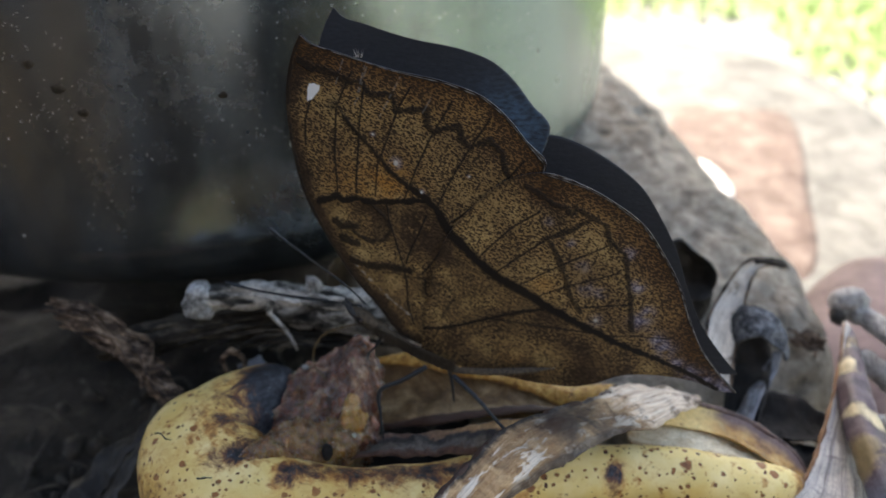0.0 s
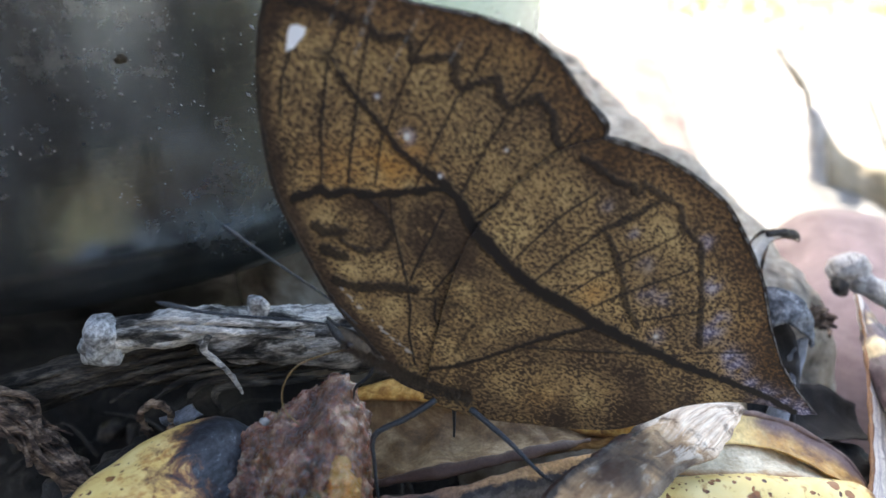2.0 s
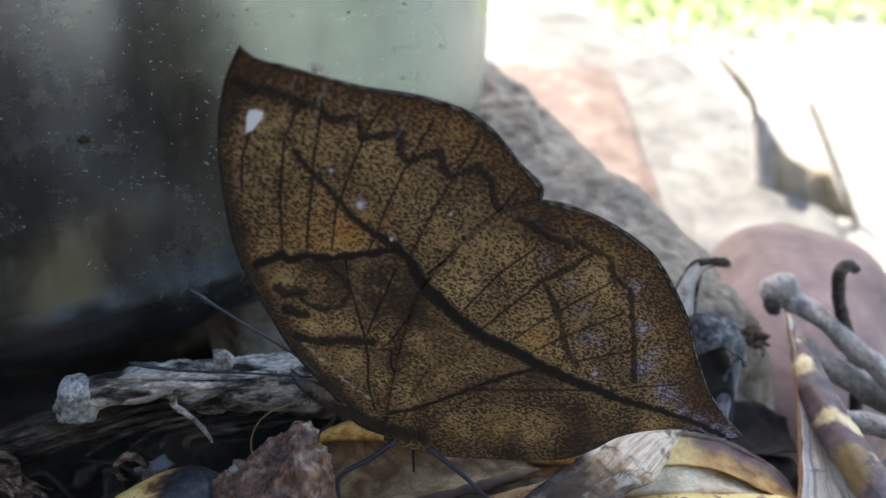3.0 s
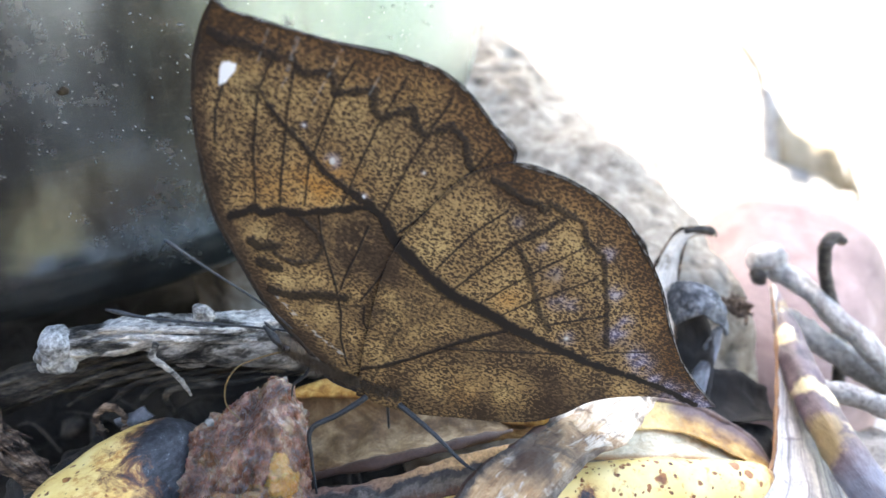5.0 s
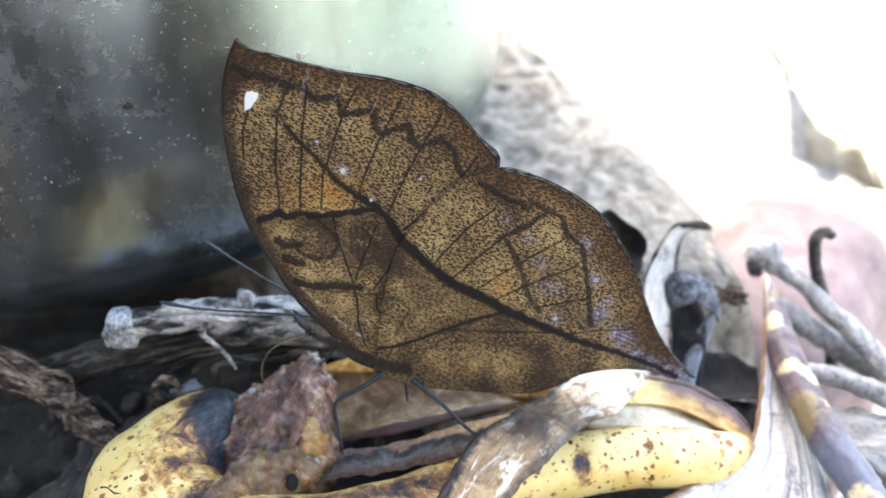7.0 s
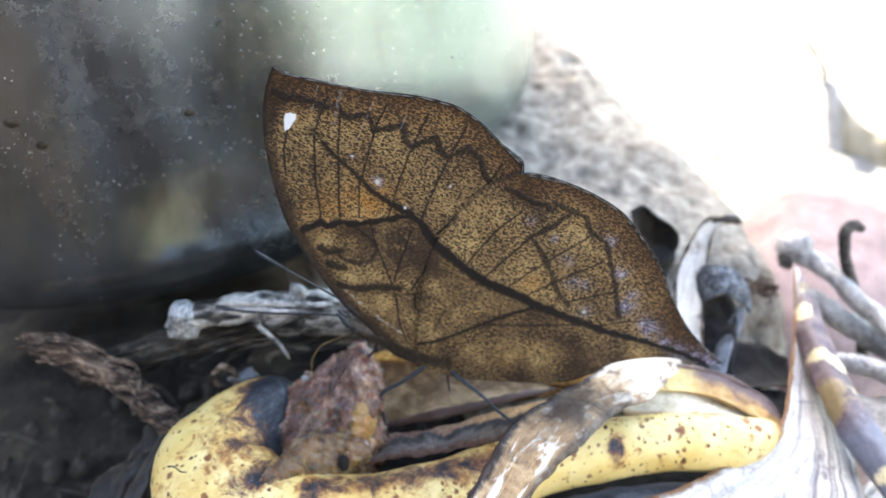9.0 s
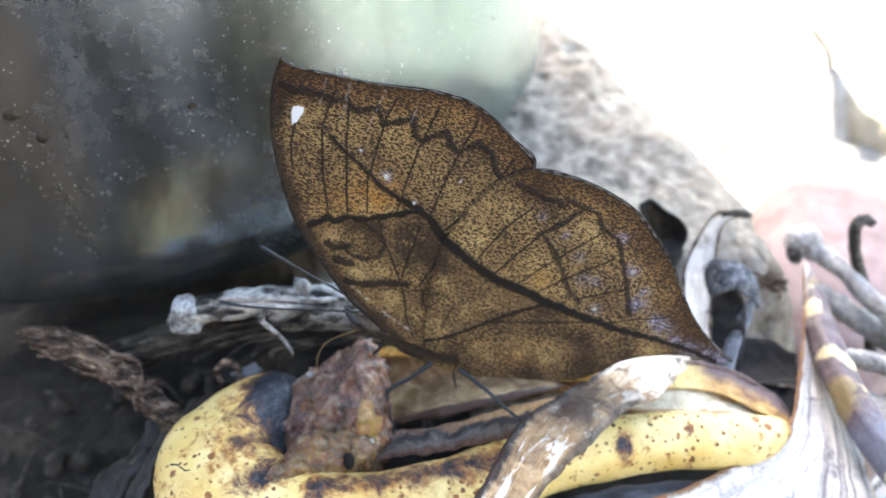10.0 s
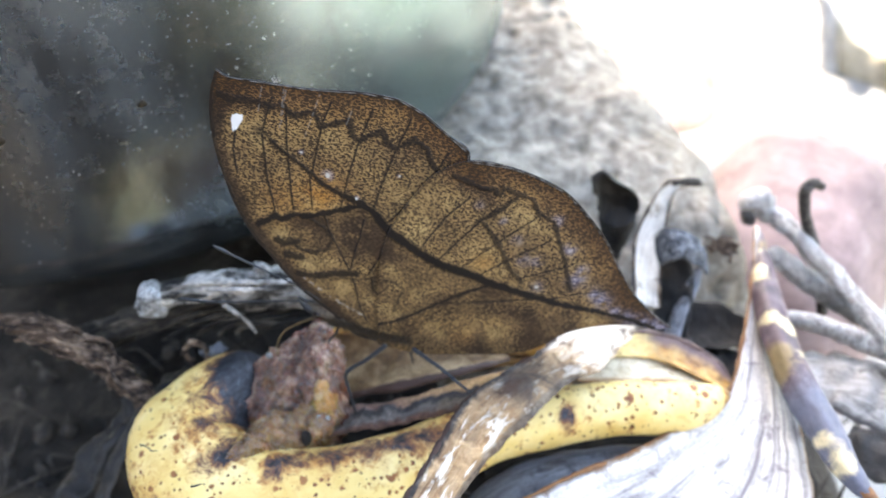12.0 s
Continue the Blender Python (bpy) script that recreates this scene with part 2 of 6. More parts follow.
def husk_material():
    """Dry peel strip: brown flesh side with white mould blotches, faint fibres and a grey rolled edge."""
    g = Graph("dry_peel_strip")
    at = g.coords()
    lay = g.put("SeparateColor", {"Color": g.put("Attribute", attribute="Lay").outputs["Color"]})
    place = g.put("CombineXYZ", {0: g.sums("MULTIPLY", lay.outputs[0], 7.0), 1: g.sums("MULTIPLY", lay.outputs[1], 0.5), 2: lay.outputs[2]}).outputs[0]
    lines = g.noise(place, 2.0, 5.0, 0.65, 0.7)
    brown = g.noise(at, 330.0, 6.0, 0.68, 0.6)
    mould = g.noise(g.put("Mapping", {"Vector": place, "Scale": (0.42, 2.4, 1)}).outputs[0], 1.5, 4.0, 0.6, 0.4)
    dark = g.noise(at, 170.0, 5.0, 0.65, 0.5)
    hair = g.noise(g.put("Mapping", {"Vector": place, "Scale": (5.0, 2.2, 1)}).outputs[0], 2.4, 6.0, 0.72, 0.5)
    colour = g.ramp(brown, [(0.36, (0.15, 0.072, 0.035)), (0.5, (0.40, 0.225, 0.105)), (0.62, (0.62, 0.41, 0.22))])
    colour = g.mix(g.ramp(lines, [(0.38, 0.0), (0.6, 0.4)]), colour, (0.58, 0.40, 0.23))
    colour = g.mix(g.ramp(mould, [(0.54, 0.0), (0.60, 0.9)]), colour, (0.84, 0.74, 0.62))
    darker = g.put("MapRange", {"Value": g.sums("ABSOLUTE", g.sums("SUBTRACT", lay.outputs[1], 3.45)), "From Min": 0.9, "From Max": 0.2}).outputs[0]
    colour = g.mix(g.sums("MULTIPLY", darker, g.ramp(dark, [(0.36, 0.25), (0.56, 0.95)])), colour, (0.085, 0.062, 0.048))
    # Pale streaked end, whitened further in colour for the strong light on it.
    bright_end = g.sums("ADD", g.put("MapRange", {"Value": lay.outputs[1], "From Min": 3.9, "From Max": 4.9}).outputs[0], g.sums("MULTIPLY", g.sums("SUBTRACT", brown, 0.5), 1.4))
    colour = g.mix(g.ramp(bright_end, [(0.35, 0.0), (0.75, 0.9)]), colour, g.ramp(lines, [(0.36, (0.42, 0.30, 0.22)), (0.50, (0.74, 0.60, 0.46)), (0.62, (0.86, 0.77, 0.66))]))
    colour = g.mix(g.ramp(dark, [(0.60, 0.0), (0.66, 0.8)]), colour, (0.07, 0.035, 0.022))
    rim = g.put("MapRange", {"Value": g.sums("ADD", lay.outputs[0], g.sums("MULTIPLY", g.sums("SUBTRACT", brown, 0.5), 0.25)), "From Min": 0.13, "From Max": 0.05}).outputs[0]
    hem = g.put("MapRange", {"Value": g.sums("ADD", lay.outputs[0], g.sums("MULTIPLY", g.sums("SUBTRACT", brown, 0.5), 0.25)), "From Min": 0.84, "From Max": 0.92}).outputs[0]
    bare = g.put("MapRange", {"Value": lay.outputs[1], "From Min": 4.6, "From Max": 4.0}).outputs[0]
    colour = g.mix(g.sums("MULTIPLY", g.sums("MAXIMUM", rim, g.sums("MULTIPLY", hem, 0.8)), bare), colour, g.ramp(brown, [(0.4, (0.03, 0.024, 0.02)), (0.55, (0.085, 0.07, 0.06)), (0.68, (0.22, 0.19, 0.165))]))
    colour = g.mix(1.0, colour, g.ramp(hair, [(0.36, 0.66), (0.5, 0.98), (0.64, 1.2)]), "MULTIPLY")
    height = g.sums("ADD", g.sums("ADD", g.sums("MULTIPLY", hair, 0.8), g.sums("MULTIPLY", lines, 0.8)), g.sums("ADD", brown, g.sums("MULTIPLY", g.noise(at, 1300.0, 4.0, 0.7), 0.4)))
    return g.finish(colour, 0.62, g.bump(height, 0.7, 0.0006), specular=0.4)


def pulp_material(name, stops, amber, gloss=0.16):
    """Wet rotten flesh: matted fibres, amber patches and small bright wet points."""
    g = Graph(name)
    at = g.coords()
    matted = g.coords((1, 1, 0.45))
    grain = g.noise(matted, 1500.0, 8.0, 0.72, 0.5)
    coarse = g.noise(matted, 380.0, 5.0, 0.62, 0.6)
    wide = g.noise(at, 170.0, 3.0, 0.55)
    both = g.sums("ADD", g.sums("MULTIPLY", grain, 0.35), g.sums("MULTIPLY", coarse, 0.65))
    colour = g.ramp(both, stops)
    colour = g.mix(g.ramp(wide, [(0.52, 0.0), (0.66, amber)]), colour, g.ramp(coarse, [(0.36, (0.13, 0.055, 0.02)), (0.6, (0.46, 0.27, 0.11))]))
    height = g.sums("ADD", g.sums("MULTIPLY", grain, 0.8), g.sums("MULTIPLY", coarse, 1.2))
    for socket, value in (("Subsurface Weight", 0.35), ("Subsurface Scale", 0.0012), ("Coat Weight", 0.6), ("Coat Roughness", 0.1)):
        g.feed(g.bsdf.inputs[socket], value)
    return g.finish(colour, g.ramp(grain, [(0.40, 0.45), (0.60, gloss)]), g.bump(height, 1.0, 0.0024), specular=0.8)


def grass_material():
    g = Graph("green_grass")
    tint = g.ramp(g.noise(g.coords(), 30.0, 4.0), [(0.35, (0.21, 0.31, 0.09)), (0.65, (0.44, 0.56, 0.24))])
    mat = g.finish(tint, 0.6, specular=0.3)
    glow = g.put("BsdfTranslucent", {"Color": g.mix(0.6, tint, (0.68, 0.80, 0.50))})
    both = g.put("MixShader", {0: 0.6, 1: g.bsdf.outputs[0], 2: glow.outputs[0]})
    g.tree.links.new(both.outputs[0], g.out.inputs[0])
    return mat


def fold_material():
    """The folded end of the skin: spotted yellow at first, then orange-brown inside with a purple-brown edge."""
    g = Graph("folded_peel_end")
    lay = g.put("SeparateColor", {"Color": g.put("Attribute", attribute="Lay").outputs["Color"]})
    blots = g.noise(g.coords(), 330.0, 5.0, 0.65, 0.4)
    fine = g.noise(g.coords(), 1700.0, 5.0, 0.7)
    ruffle = g.sums("MULTIPLY", g.sums("SUBTRACT", blots, 0.5), 2.0)
    yellow = g.mix(g.ramp(blots, [(0.58, 0.0), (0.66, 0.9)]), (0.68, 0.50, 0.20), (0.24, 0.10, 0.03))
    inside = g.ramp(blots, [(0.35, (0.20, 0.09, 0.022)), (0.5, (0.40, 0.215, 0.055)), (0.65, (0.54, 0.35, 0.13))])
    edge = g.ramp(g.sums("ADD", lay.outputs[0], g.sums("MULTIPLY", ruffle, 0.1)), [(0.16, 1.0), (0.40, 0.0)])
    late = g.mix(edge, inside, (0.15, 0.095, 0.085))
    turn = g.ramp(g.sums("MULTIPLY", g.sums("ADD", lay.outputs[1], ruffle), 0.2), [(0.36, 0.0), (0.54, 1.0)])
    colour = g.mix(turn, yellow, late)
    colour = g.mix(1.0, colour, g.ramp(fine, [(0.34, 0.75), (0.5, 1.0), (0.66, 1.15)]), "MULTIPLY")
    return g.finish(colour, 0.5, g.bump(fine, 0.4, 0.0004), specular=0.4)


def skin_edge_material():
    """The torn edge of the banana skin: tan ridge, blackened band, grey inner pith, brown foot, from edge to edge."""
    g = Graph("torn_skin_edge")
    lay = g.put("SeparateColor", {"Color": g.put("Attribute", attribute="Lay").outputs["Color"]})
    blots = g.noise(g.coords(), 260.0, 6.0, 0.7, 0.5)
    fine = g.noise(g.coords(), 1500.0, 6.0, 0.7)
    along = g.put("MapRange", {"Value": lay.outputs[1], "From Min": 1.5, "From Max": 4.5}).outputs[0]
    ridge = g.mix(along, (0.15, 0.085, 0.062), (0.46, 0.27, 0.12))
    place = g.sums("ADD", lay.outputs[0], g.sums("MULTIPLY", g.sums("SUBTRACT", blots, 0.5), 1.0))
    colour = g.mix(g.ramp(place, [(0.20, 0.0), (0.32, 1.0)]), ridge, (0.030, 0.026, 0.026))
    colour = g.mix(g.ramp(place, [(0.50, 0.0), (0.62, 0.8)]), colour, (0.115, 0.095, 0.080))
    colour = g.mix(g.ramp(place, [(0.74, 0.0), (0.86, 1.0)]), colour, (0.075, 0.036, 0.024))
    colour = g.mix(1.0, colour, g.ramp(fine, [(0.34, 0.55), (0.5, 1.0), (0.66, 1.4)]), "MULTIPLY")
    return g.finish(colour, 0.6, g.bump(g.sums("ADD", blots, fine), 0.7, 0.0006), specular=0.35)


def pod_material():
    """Purple-brown skin; the vertex layer 'Blotch' holds its cream and olive patches."""
    g = Graph("blotched_banana_pod")
    marks = g.put("SeparateColor", {"Color": g.put("Attribute", attribute="Blotch").outputs["Color"]})
    fine = g.noise(g.coords((900, 260, 900)), 1.0, 5.0, 0.68)
    wide = g.noise(g.coords(), 260.0, 5.0, 0.65, 0.4)
    ruffle = g.sums("MULTIPLY", g.sums("SUBTRACT", wide, 0.5), 1.3)
    cream = g.ramp(g.sums("ADD", marks.outputs[0], ruffle), [(0.36, 0.0), (0.72, 1.0)])
    olive = g.ramp(g.sums("ADD", marks.outputs[1], ruffle), [(0.4, 0.0), (0.7, 0.85)])
    slate = g.ramp(g.sums("ADD", marks.outputs[2], ruffle), [(0.3, 0.0), (0.8, 0.9)])
    colour = g.ramp(wide, [(0.35, (0.055, 0.034, 0.042)), (0.55, (0.125, 0.080, 0.090)), (0.7, (0.20, 0.145, 0.150))])
    colour = g.mix(slate, colour, (0.135, 0.14, 0.18))
    colour = g.mix(olive, colour, (0.26, 0.18, 0.075))
    colour = g.mix(cream, colour, (0.74, 0.60, 0.36))
    colour = g.mix(1.0, colour, g.ramp(fine, [(0.3, 0.6), (0.65, 1.0)]), "MULTIPLY")
    return g.finish(colour, 0.5, g.bump(fine, 0.5, 0.0005))


def rock_material():
    g = Graph("pitted_grey_stone")
    at = g.coords()
    grain = g.noise(at, 240.0, 8.0, 0.7)
    wide = g.noise(at, 28.0, 4.0, 0.6)
    pits = g.put("TexVoronoi", {"Vector": at, "Scale": 105.0, "Randomness": 1.0}).outputs["Distance"]
    colour = g.ramp(grain, [(0.3, (0.13, 0.12, 0.107)), (0.5, (0.41, 0.375, 0.325)), (0.7, (0.70, 0.66, 0.59))])
    colour = g.mix(1.0, colour, g.ramp(wide, [(0.3, (0.70, 0.66, 0.62)), (0.7, (1.0, 0.97, 0.92))]), "MULTIPLY")
    colour = g.mix(g.ramp(pits, [(0.08, 0.6), (0.25, 0.0)]), colour, (0.09, 0.08, 0.07))
    height = g.sums("ADD", grain, g.ramp(pits, [(0.0, 0.0), (0.3, 0.7)]))
    return g.finish(colour, 0.9, g.bump(height, 1.0, 0.004), specular=0.2)


M_UNDER, M_UPPER, M_STEEL, M_BANANA, M_POD, M_ROCK = (
    wing_under_material(), wing_upper_material(), steel_material(), banana_material(), pod_material(), rock_material())
M_PULP = pulp_material("rotten_banana_flesh", [(0.38, (0.024, 0.009, 0.006)), (0.46, (0.120, 0.045, 0.026)), (0.53, (0.28, 0.135, 0.085)), (0.62, (0.68, 0.48, 0.36))], 0.6, 0.1)
M_SKINEDGE = skin_edge_material()
M_HONEY = pulp_material("honey_coloured_flesh", [(0.36, (0.22, 0.10, 0.025)), (0.5, (0.50, 0.27, 0.07)), (0.64, (0.72, 0.50, 0.24))], 0.3, 0.10)
M_MILKY = pulp_material("milky_flesh", [(0.36, (0.34, 0.29, 0.22)), (0.5, (0.60, 0.55, 0.46)), (0.64, (0.82, 0.79, 0.72))], 0.2, 0.10)
M_FLAP = pulp_material("amber_banana_flesh", [(0.36, (0.05, 0.020, 0.008)), (0.46, (0.17, 0.078, 0.026)), (0.56, (0.34, 0.19, 0.075)), (0.66, (0.62, 0.44, 0.25))], 0.7, 0.08)
M_FUR = organic("brown_insect_hair", [(0.3, (0.036, 0.028, 0.022)), (0.7, (0.165, 0.125, 0.088))], 2600.0, (1, 1, 0.3), depth=0.0003)
M_LIMB = organic("dark_insect_shell", [(0.3, (0.008, 0.009, 0.011)), (0.7, (0.055, 0.062, 0.072))], 4000.0, rough=0.5, depth=0.0001, fine=5000.0)
# Near-black that imitates the shade inside holes and the hollow curl.
M_PITCH = organic("hollow_darkness", [(0.3, (0.003, 0.002, 0.002)), (0.7, (0.012, 0.008, 0.006))], 900.0, rough=0.8)
M_EYE = organic("insect_eye", [(0.3, (0.015, 0.01, 0.01)), (0.7, (0.05, 0.035, 0.03))], 5000.0, rough=0.25, depth=0.00005)
M_TONGUE = organic("amber_proboscis", [(0.3, (0.12, 0.075, 0.028)), (0.7, (0.27, 0.18, 0.08))], 2000.0, rough=0.4, depth=0.0001)
M_STRIP = husk_material()
M_INNER = peel_material("tan_peel_lining", [(0.34, (0.075, 0.042, 0.018)), (0.48, (0.165, 0.100, 0.045)), (0.62, (0.34, 0.24, 0.13))], (0.08, 0.04, 0.018), (0.10, 0.05, 0.02), 0.6, (0.40, 0.5), (0.60, 0.80), (1.2, 1.0, 1))
M_CREAM = peel_material("cream_peel_lining", [(0.3, (0.44, 0.34, 0.21)), (0.5, (0.62, 0.53, 0.37)), (0.7, (0.74, 0.67, 0.51))], (0.40, 0.28, 0.15), (0.34, 0.19, 0.085), 0.6, (0.26, 0.44), (0.56, 0.68), (2.0, 1.6, 1))
M_RIM = peel_material("orange_brown_peel_rim", [(0.35, (0.28, 0.125, 0.026)), (0.5, (0.50, 0.275, 0.065)), (0.65, (0.68, 0.46, 0.15))], (0.12, 0.05, 0.02), (0.20, 0.09, 0.035), 0.55, (0.42, 0.5), (0.55, 0.62), (1.5, 5.0, 1))
M_PALE = peel_material("pale_purple_peel", [(0.34, (0.16, 0.135, 0.14)), (0.45, (0.40, 0.36, 0.335)), (0.56, (0.66, 0.605, 0.53))], (0.19, 0.155, 0.165), (0.26, 0.16, 0.09), 0.6, (0.47, 0.497), (0.55, 0.66), (7, 0.5, 1))
M_STRAP = peel_material("bleached_peel", [(0.3, (0.40, 0.36, 0.30)), (0.6, (0.70, 0.65, 0.58))], (0.15, 0.105, 0.07), (0.10, 0.085, 0.08), 0.7, (0.42, 0.48), (0.56, 0.68))
M_GREYPEEL = peel_material("mottled_grey_peel", [(0.3, (0.13, 0.12, 0.11)), (0.6, (0.34, 0.32, 0.30))], (0.08, 0.065, 0.055), (0.10, 0.085, 0.08), 0.7, (0.42, 0.48), (0.52, 0.64))
M_FOLD = fold_material()
M_LIP = organic("purple_brown_lip", [(0.3, (0.10, 0.065, 0.06)), (0.7, (0.26, 0.18, 0.15))], 500.0, broad=200.0)
# Black peels, and sheets that stand in for shaded gaps between them.
M_BLACK = peel_material("black_peel_and_gaps", [(0.3, (0.005, 0.005, 0.005)), (0.7, (0.024, 0.022, 0.021))], (0.01, 0.009, 0.008), (0.034, 0.032, 0.030), 0.6)
M_SLATE = peel_material("blue_grey_rotten_peel", [(0.3, (0.055, 0.058, 0.066)), (0.7, (0.19, 0.20, 0.22))], (0.03, 0.03, 0.034), (0.20, 0.20, 0.22), 0.5)
M_UMBER = peel_material("dark_brown_peel", [(0.3, (0.020, 0.010, 0.008)), (0.7, (0.085, 0.042, 0.030))], (0.02, 0.012, 0.01), (0.055, 0.030, 0.022), 0.6)
M_TWIG = organic("weathered_grey_wood", [(0.40, (0.014, 0.013, 0.012)), (0.47, (0.17, 0.16, 0.145)), (0.55, (0.76, 0.725, 0.67))], 130.0, (1, 2.6, 2.6), broad=150.0, shade=0.75, relief=1.0, depth=0.0012, detail=9.0, fine=900.0)
M_BLEACH = organic("bleached_wood_knob", [(0.36, (0.085, 0.083, 0.080)), (0.48, (0.30, 0.30, 0.295)), (0.62, (0.56, 0.56, 0.55))], 420.0, broad=240.0, shade=0.5, relief=0.8, depth=0.0008, fine=2200.0)
M_ROOT = organic("fibrous_brown_root", [(0.38, (0.015, 0.009, 0.006)), (0.49, (0.105, 0.066, 0.045)), (0.63, (0.38, 0.27, 0.19))], 190.0, (1, 3, 4), broad=200.0, shade=0.6, relief=0.9, depth=0.0008, fine=900.0)
M_STALK = organic("dried_grey_stalk", [(0.3, (0.22, 0.20, 0.185)), (0.5, (0.49, 0.465, 0.44)), (0.68, (0.74, 0.72, 0.69))], 260.0, (4, 0.7, 4), shade=0.4, relief=0.8, depth=0.0008, fine=900.0)
M_TANSTONE = organic("pale_tan_stone", [(0.34, (0.16, 0.13, 0.095)), (0.5, (0.42, 0.365, 0.28)), (0.66, (0.66, 0.60, 0.49))], 130.0, broad=60.0, shade=0.4, relief=0.8, depth=0.002)
M_CLAY = organic("reddish_smooth_stone", [(0.3, (0.19, 0.125, 0.115)), (0.6, (0.29, 0.205, 0.19)), (0.8, (0.39, 0.31, 0.29))], 120.0, (1, 1, 3), broad=25.0, shade=0.3, relief=0.4, depth=0.001)
M_SLAB = organic("pale_stone_slab", [(0.3, (0.11, 0.105, 0.098)), (0.5, (0.20, 0.195, 0.183)), (0.72, (0.31, 0.30, 0.28))], 60.0, broad=14.0, shade=0.45, relief=0.7, depth=0.003)
# Reddish stone tone, darkened for the part of the slab in shade.
M_REDSHADE = organic("reddish_shaded_slab", [(0.34, (0.10, 0.064, 0.052)), (0.5, (0.165, 0.115, 0.097)), (0.66, (0.25, 0.19, 0.165))], 70.0, broad=20.0, shade=0.4, relief=0.7, depth=0.003)
# Near-white that stands in for sunlight on the slab.
M_SUNPATCH = organic("sunlit_patch_white", [(0.3, (0.62, 0.61, 0.58)), (0.7, (0.80, 0.79, 0.77))], 180.0, broad=60.0, shade=0.2, relief=0.6, depth=0.001)
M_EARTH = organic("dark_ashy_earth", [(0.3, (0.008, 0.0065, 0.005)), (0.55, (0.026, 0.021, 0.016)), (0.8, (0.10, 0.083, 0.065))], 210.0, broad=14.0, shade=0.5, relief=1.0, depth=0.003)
M_YARD = organic("pale_trodden_earth", [(0.3, (0.24, 0.225, 0.205)), (0.55, (0.38, 0.36, 0.335)), (0.8, (0.54, 0.52, 0.49))], 55.0, broad=5.0, shade=0.35, relief=0.8, depth=0.004)
M_GRASS = grass_material()
# Leaf tone lightened to imitate veiling glare from the bright yard.
M_GLARELEAF = organic("glare_pale_leaf", [(0.3, (0.20, 0.17, 0.11)), (0.7, (0.42, 0.36, 0.27))], 120.0, broad=30.0)
# Neutral grey of the unseen walls and roof, chosen for its bounce.
M_BLOCKER = organic("light_blocker_boards", [(0.3, (0.15, 0.14, 0.13)), (0.7, (0.32, 0.305, 0.29))], 7.0, (8, 8, 0.7), broad=1.5, shade=0.5)
M_DIM = organic("dark_damp_stalk", [(0.3, (0.018, 0.016, 0.014)), (0.55, (0.075, 0.066, 0.058)), (0.8, (0.19, 0.17, 0.15))], 300.0, (1, 3, 3), shade=0.45, relief=0.8, depth=0.0007, fine=1200.0)
# Brown stalk tone darkened to carry the shade under the pot.
M_SHADESTALK = organic("shade_dark_stalk", [(0.34, (0.006, 0.005, 0.004)), (0.5, (0.038, 0.032, 0.025)), (0.68, (0.16, 0.135, 0.105))], 160.0, (1, 5, 5), shade=0.5, relief=0.8, depth=0.0007, fine=900.0)
M_BURNT = organic("burnt_food_stain", [(0.3, (0.02, 0.015, 0.01)), (0.7, (0.07, 0.05, 0.028))], 900.0, broad=300.0, rough=0.6)
M_FLECK = organic("pale_dried_fleck", [(0.3, (0.22, 0.21, 0.195)), (0.7, (0.54, 0.53, 0.50))], 900.0, broad=200.0, shade=0.6)
M_CRUMB = organic("black_litter_crumbs", [(0.3, (0.015, 0.013, 0.012)), (0.7, (0.10, 0.085, 0.07))], 500.0, broad=70.0)

# ---- shape helpers (centimetres in, metres out) ----
CM = 0.01


def part(name, bm, material, parent=None, label="", smooth=True):
    """Links a bmesh as one mesh object, under a thing or a part if one is given."""
    mesh = bpy.data.meshes.new(name)
    bm.to_mesh(mesh)
    bm.free()
    if smooth:
        mesh.polygons.foreach_set("use_smooth", [True] * len(mesh.polygons))
    for one in material if isinstance(material, (list, tuple)) else [material]:
        mesh.materials.append(one)
    ob = new(name, mesh)
    if parent is not None:
        ob.parent = parent
    return tagged(ob, label)


def spline(points, count):
    """A smooth curve through the points (rows of any width), evenly spread by chord length."""
    p = np.array(points, float)
    d = np.r_[0, np.cumsum(np.linalg.norm(np.diff(p[:, :min(3, p.shape[1])], axis=0), axis=1) + 1e-9)]
    m = np.gradient(p, d, axis=0) if len(p) > 2 else np.repeat((p[1:] - p[:1]) / d[1], 2, 0)
    s = np.linspace(0, d[-1], count)
    k = np.clip(np.searchsorted(d, s, side="right") - 1, 0, len(d) - 2)
    h = (d[k + 1] - d[k])[:, None]
    t = ((s - d[k]) / h[:, 0])[:, None]
    return (2 * t**3 - 3 * t**2 + 1) * p[k] + (t**3 - 2 * t**2 + t) * h * m[k] + (3 * t**2 - 2 * t**3) * p[k + 1] + (t**3 - t**2) * h * m[k + 1]


def lump(at, freq, octaves=3):
    return noise.fractal(Vector(at) * freq, 1.0, 2.0, octaves)


def frames_along(path, up=(0, 0, 1)):
    """Tangent, side and normal at each point of a path, with the side kept level where it can be."""
    out = []
    for k in range(len(path)):
        a, b = path[max(k - 1, 0)], path[min(k + 1, len(path) - 1)]
        tangent = Vector(b - a).normalized()
        side = tangent.cross(Vector(up))
        if side.length < 0.25 and out:
            side = out[-1][1] - tangent * out[-1][1].dot(tangent)
        side.normalize()
        if out and side.dot(out[-1][1]) < 0:
            side = -side
        out.append((tangent, side, side.cross(tangent)))
    return out


